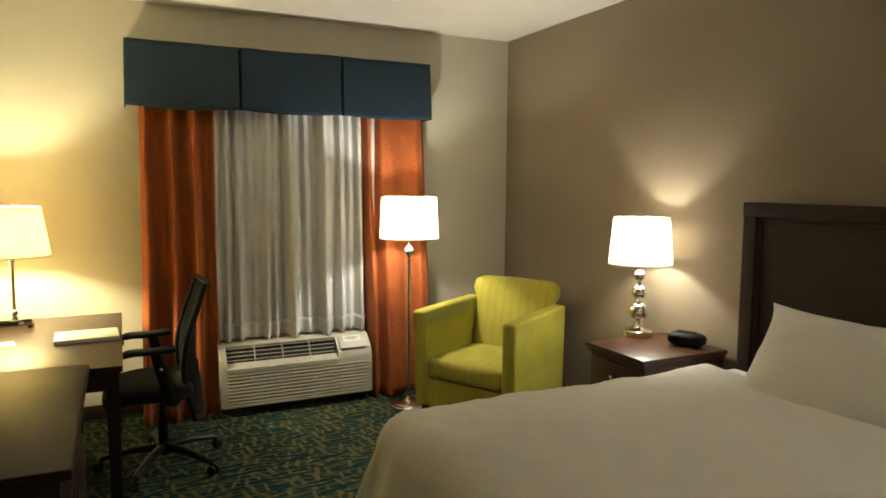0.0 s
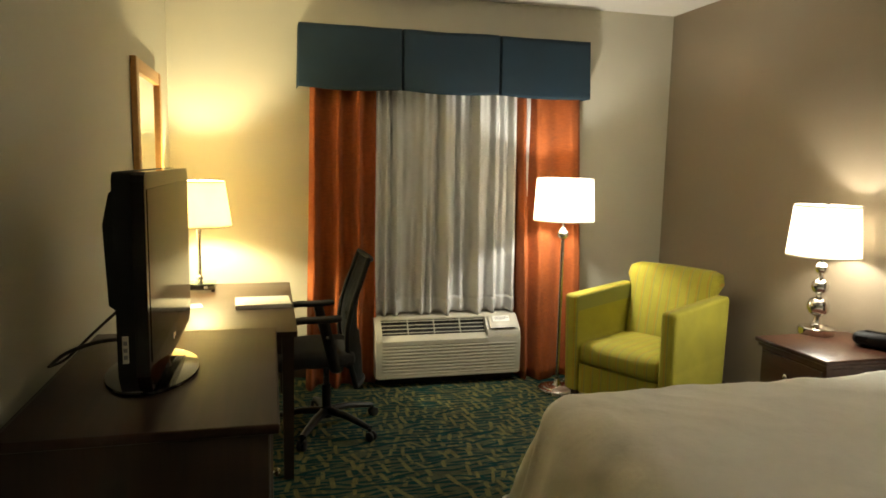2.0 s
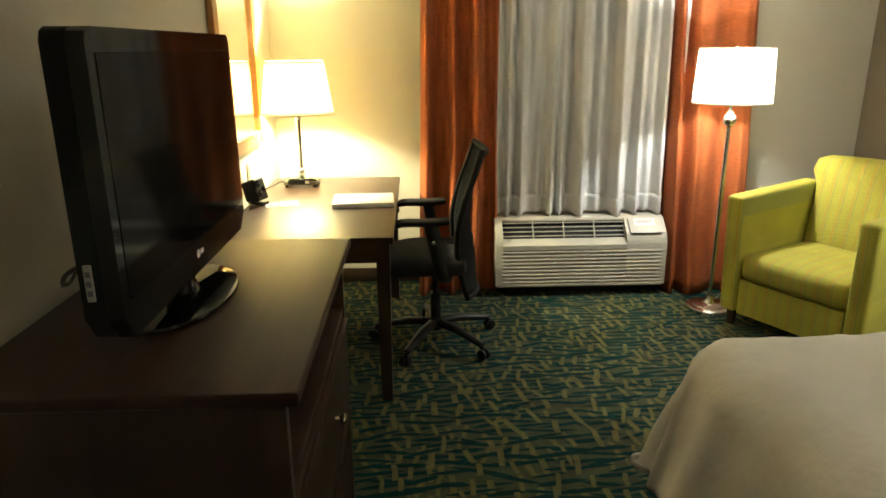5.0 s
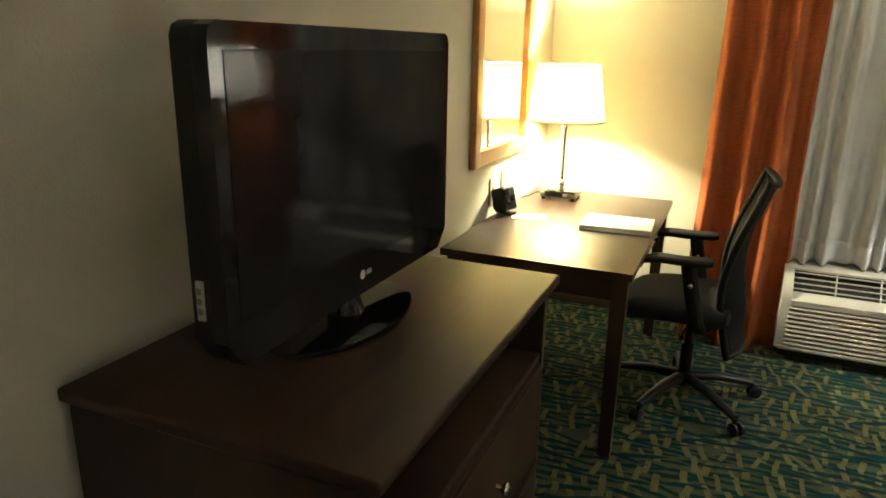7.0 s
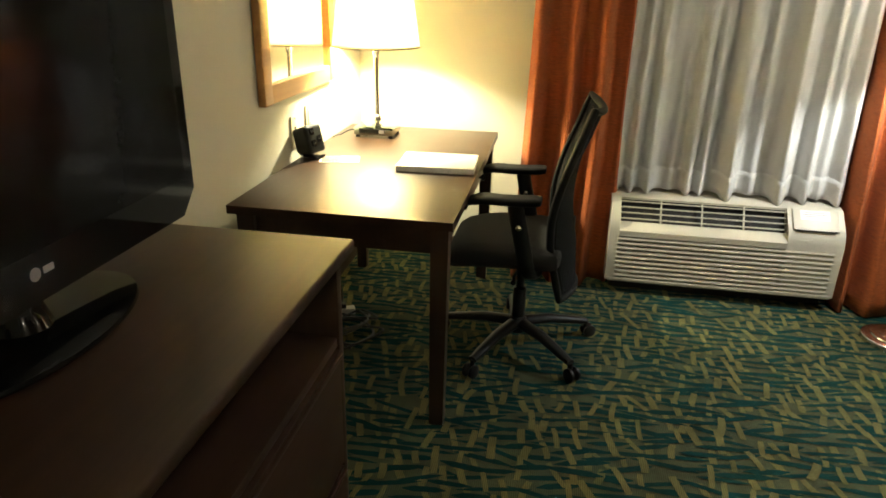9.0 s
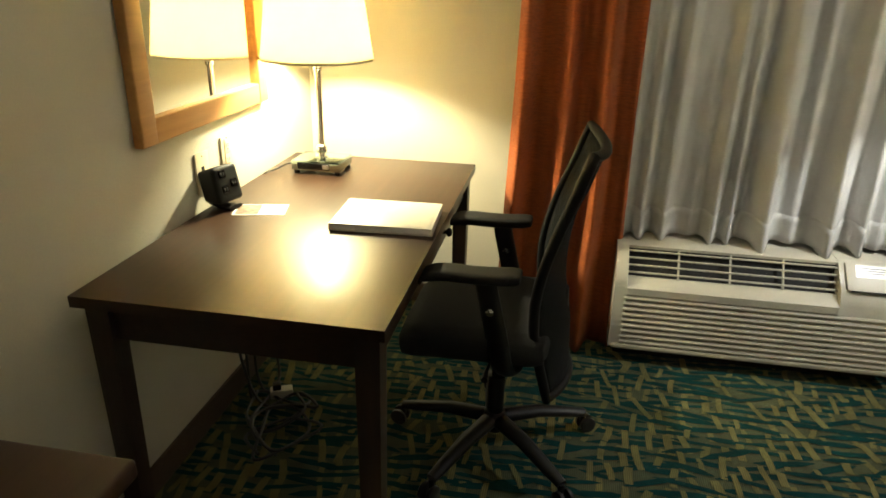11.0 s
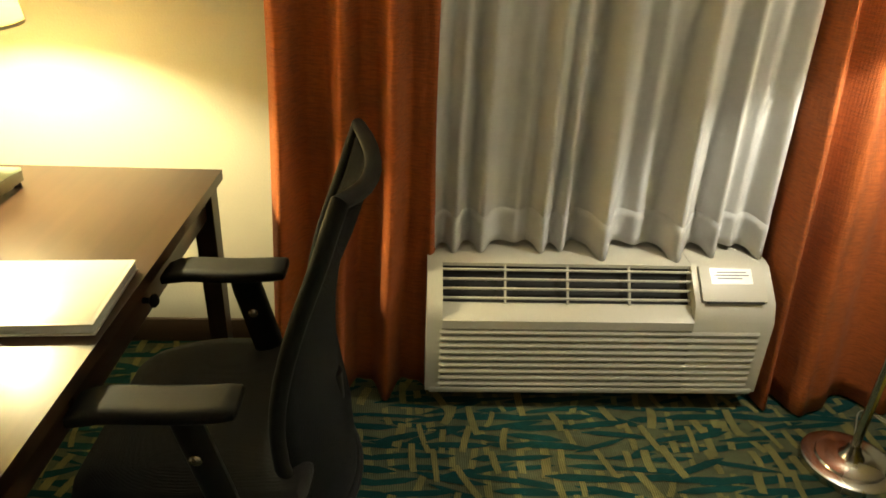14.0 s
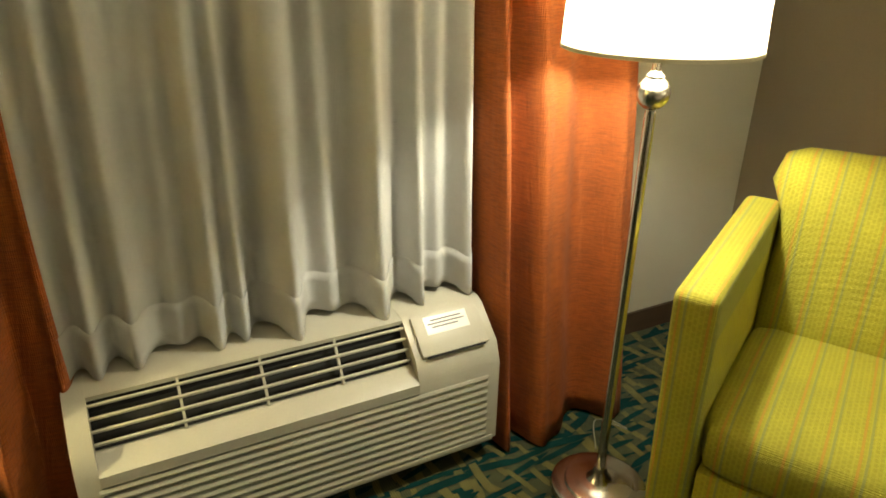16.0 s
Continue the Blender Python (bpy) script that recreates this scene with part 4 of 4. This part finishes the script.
# ---- mirror and wall plates ----
mi = thing("wall_mirror", pose(0, 0, 0), "rectangular wall mirror in a honey oak frame above the desk", "mirror")
MY0, MY1, MZ0, MZ1, FW = -1.282, -0.495, 1.010, 2.070, 0.070
for lo, hi in (((0.002, MY0, MZ0), (0.032, MY0 + FW, MZ1)), ((0.002, MY1 - FW, MZ0), (0.032, MY1, MZ1)),
               ((0.002, MY0 + FW, MZ0), (0.030, MY1 - FW, MZ0 + FW)), ((0.002, MY0 + FW, MZ1 - FW), (0.030, MY1 - FW, MZ1))):
    part("frame_rail", box(lo, hi, 0.005, 3), OAK, mi)
part("mirror_glass", box((0.004, MY0 + FW - 0.004, MZ0 + FW - 0.004), (0.014, MY1 - FW + 0.004, MZ1 - FW + 0.004)), MIRROR, mi)

for nm, y, z, w, hh in (("data_plate", -0.963, 0.860, 0.078, 0.130), ("power_outlet", -0.799, 0.884, 0.072, 0.114)):
    pw = thing(nm, pose(0, y, z), "ivory wall plate with a data jack" if nm == "data_plate" else "ivory duplex power outlet", "wall outlet", "wall plates")
    part("plate", box((0.001, -w / 2, -hh / 2), (0.007, w / 2, hh / 2), 0.002), IVORY, pw)
    for dz in (-0.024, 0.024):
        if nm == "data_plate":
            part("jack", box((0.0065, -0.008, dz * 0.5 - 0.008), (0.009, 0.008, dz * 0.5 + 0.008), 0.001), INSIDE if dz > 0 else GREY, pw)
        else:
            so = part("socket", box((0.0065, -0.017, dz - 0.0235), (0.0095, 0.017, dz + 0.0235), 0.002), IVORY, pw)
            for dy in (-0.006, 0.006):
                part("slot", box((0.0090, dy - 0.0012, dz - 0.003), (0.0100, dy + 0.0012, dz + 0.008)), INSIDE, so)
            part("slot", box((0.0090, -0.0025, dz - 0.013), (0.0100, 0.0025, dz - 0.008)), INSIDE, so)
    for dz in (-0.052, 0.052):
        part("screw", lathe([(0, 0), (0.0032, 0), (0.0026, 0.0010), (0, 0.0012)], 12), NICKEL, pw).matrix_basis = pose(0.0070, 0, dz * (1 if nm == "data_plate" else 0.98), 0, 90, 0)

# ---- things on the desk ----
bd = thing("ring_binder", pose(0.609, -0.980, DZ, 0, 0, 3.0), "white vinyl guest information binder lying on the desk", "binder")
part("front_cover", box((-0.150, -0.118, 0.0190), (0.150, 0.118, 0.0225), 0.0016, 3), BINDER, bd)
part("back_cover", box((-0.150, -0.118, 0.0), (0.150, 0.118, 0.0035), 0.0016, 3), BINDER, bd)
part("spine", box((-0.153, -0.118, 0.001), (-0.148, 0.118, 0.0215), 0.002, 3), BINDER, bd)
part("paper_block", box((-0.147, -0.1160, 0.0037), (0.1480, 0.1160, 0.0188), 0.002), PAPER, bd)
part("cover_pocket", box((-0.140, -0.110, 0.0226), (0.140, 0.110, 0.0230), 0.0002), BINDER, bd)

cd = thing("printed_card", pose(0.200, -0.985, DZ, 0, 0, 14), "white printed card lying flat on the desk", "card")
part("card", box((-0.080, -0.050, 0.0), (0.080, 0.050, 0.0012)), PAPER, cd)
part("photo_print", box((-0.072, -0.044, 0.0012), (-0.002, 0.044, 0.0016)), PHOTO, cd)
for i in range(4):
    part("text_line", box((0.010, 0.028 - i * 0.016, 0.0012), (0.064 - 0.008 * (i % 2), 0.032 - i * 0.016, 0.0016)), GREY, cd)

pc = thing("power_hub", pose(0.086, -0.985, DZ, 0, 0, -18), "black desktop power cube with sockets on a curved stand", "power hub")
part("foot", tube(smooth_path([(-0.050, 0, 0.010), (-0.010, 0, 0.007), (0.025, 0, 0.007), (0.042, 0, 0.010)]), [0.026] * 3 + [0.028] * 6 + [0.030] * 6 + [0.028] * 4, 14, flat=0.24), BLACK, pc, "low curved black foot")
tilt = pose(0, 0, 0.006, 0, -14, 0)
bm = box((-0.046, -0.050, 0.012), (0.036, 0.050, 0.126), 0.016, 4)
for v in bm.verts:
    if v.co.x < -0.02:
        v.co.y *= 0.86
        v.co.z = 0.070 + (v.co.z - 0.070) * 0.88
bmesh.ops.transform(bm, matrix=tilt, verts=bm.verts)
part("case", bm, BLACK_SOFT, pc)
for dy, dz in ((-0.018, 0.100), (-0.018, 0.052), (0.020, 0.066)):
    bm = box((0.0340, dy - 0.013, dz - 0.013), (0.0395, dy + 0.013, dz + 0.013), 0.003)
    bmesh.ops.transform(bm, matrix=tilt, verts=bm.verts)
    so = part("socket", bm, GLOSS, pc)
    for o in (-0.005, 0.005):
        bm = box((0.0390, dy + o - 0.0014, dz - 0.004), (0.0400, dy + o + 0.0014, dz + 0.006))
        bmesh.ops.transform(bm, matrix=tilt, verts=bm.verts)
        part("socket_slot", bm, DULL, so)

part("cord", tube(smooth_path([(0.135, -0.505, DZ + 0.020), (0.105, -0.535, DZ + 0.026), (0.070, -0.570, DZ + 0.010), (0.044, -0.600, DZ + 0.004), (0.022, -0.612, DZ - 0.030)]), 0.0032, 8), CABLE, dl, "black cord").matrix_parent_inverse = dl.matrix_basis.inverted()
uc = thing("floor_cables", pose(0, 0, 0), "tangle of black cables under the desk", "cable")
rnd = random.Random(11)
for k, (y, z) in enumerate(((-0.86, 0.30), (-0.80, 0.45), (-0.70, 0.55), (-0.89, 0.28))):
    pts = [(0.022, y, z), (0.05, y - 0.03, z * 0.5), (0.08 + 0.02 * k, y - 0.08, 0.02)]
    cx, cy, turn = 0.19 + 0.03 * k, -0.98 - 0.05 * k, rnd.uniform(0, 6)
    for n in range(7 + k):
        a, rad = turn + n * 1.05, rnd.uniform(0.06, 0.13)
        pts.append((max(0.03, cx + rad * math.cos(a)), cy + rad * 1.3 * math.sin(a), 0.009 + 0.006 * k + rnd.uniform(0, 0.035)))
    part("cable", tube(smooth_path(pts), 0.0052, 8), CABLE, uc)
ps = thing("power_strip", pose(0.170, -0.880, 0, 0, 0, 25), "ivory plug adapter block on the carpet under the desk", "power strip")
part("case", box((-0.04, -0.020, 0.0), (0.04, 0.020, 0.032), 0.005), PTACM, ps)
part("plug", box((-0.03, -0.014, 0.032), (0.0, 0.014, 0.056), 0.004), BLACK, ps)
po = thing("low_power_outlet", pose(0, -0.880, 0.300), "ivory low power outlet with a black plug under the desk", "wall outlet", "wall plates")
part("plate", box((0.001, -0.036, -0.057), (0.007, 0.036, 0.057), 0.002), IVORY, po)
part("plug", box((0.007, -0.014, -0.036), (0.034, 0.014, -0.008), 0.004), BLACK, po)

# ---- carpet pattern ----
def strokes(name, mat, pitch_x, pitch_y, length, width, along, z, wobble, skip, seed, tip):
    """Tufted dashes of the carpet's pattern on an uneven lattice, raised a hair above the ground pile."""
    rnd = random.Random(seed)
    verts, faces = [], []
    rows = int((0 - BACK) / pitch_y)
    cols = int(W / pitch_x)
    for r in range(rows + 1):
        for c in range(cols + 1):
            if rnd.random() < skip:
                continue
            cx = (c + (0.5 if r % 2 else 0)) * pitch_x + rnd.uniform(-0.2, 0.2) * pitch_x
            cy = BACK + r * pitch_y + rnd.uniform(-0.2, 0.2) * pitch_y
            a = radians(along + rnd.gauss(0, wobble))
            ln, wd = length * rnd.uniform(0.65, 1.25), width * rnd.uniform(0.7, 1.25)
            ca, sa, bow, zz = math.cos(a), math.sin(a), rnd.uniform(-0.005, 0.005), z + rnd.uniform(0, 0.0022)
            base = len(verts)
            for i in range(5):
                t = i / 4 - 0.5
                wide = wd / 2 * (tip if i in (0, 4) else 1)
                off = bow * (1 - 4 * t * t)
                for s in (-1, 1):
                    px, py = t * ln, off + s * wide
                    x, y = cx + px * ca - py * sa, cy + px * sa + py * ca
                    verts.append((min(max(x, 0.0), W), min(max(y, BACK), 0.0), zz))
            faces += [(base + 2 * i, base + 2 * i + 2, base + 2 * i + 3, base + 2 * i + 1) for i in range(4)]
    me = bpy.data.meshes.new(name)
    me.from_pydata(verts, [], faces)
    me.materials.append(mat)
    ob = new(name, me)
    ob.parent = floor
    return tagged(ob, kind="stuff")


strokes("teal_tufts", TEAL, 0.140, 0.044, 0.200, 0.023, 3, 0.0018, 9, 0.06, 3, 0.15)
strokes("olive_tufts", OLIVE, 0.064, 0.092, 0.108, 0.0225, 93, 0.0020, 12, 0.14, 5, 0.92)
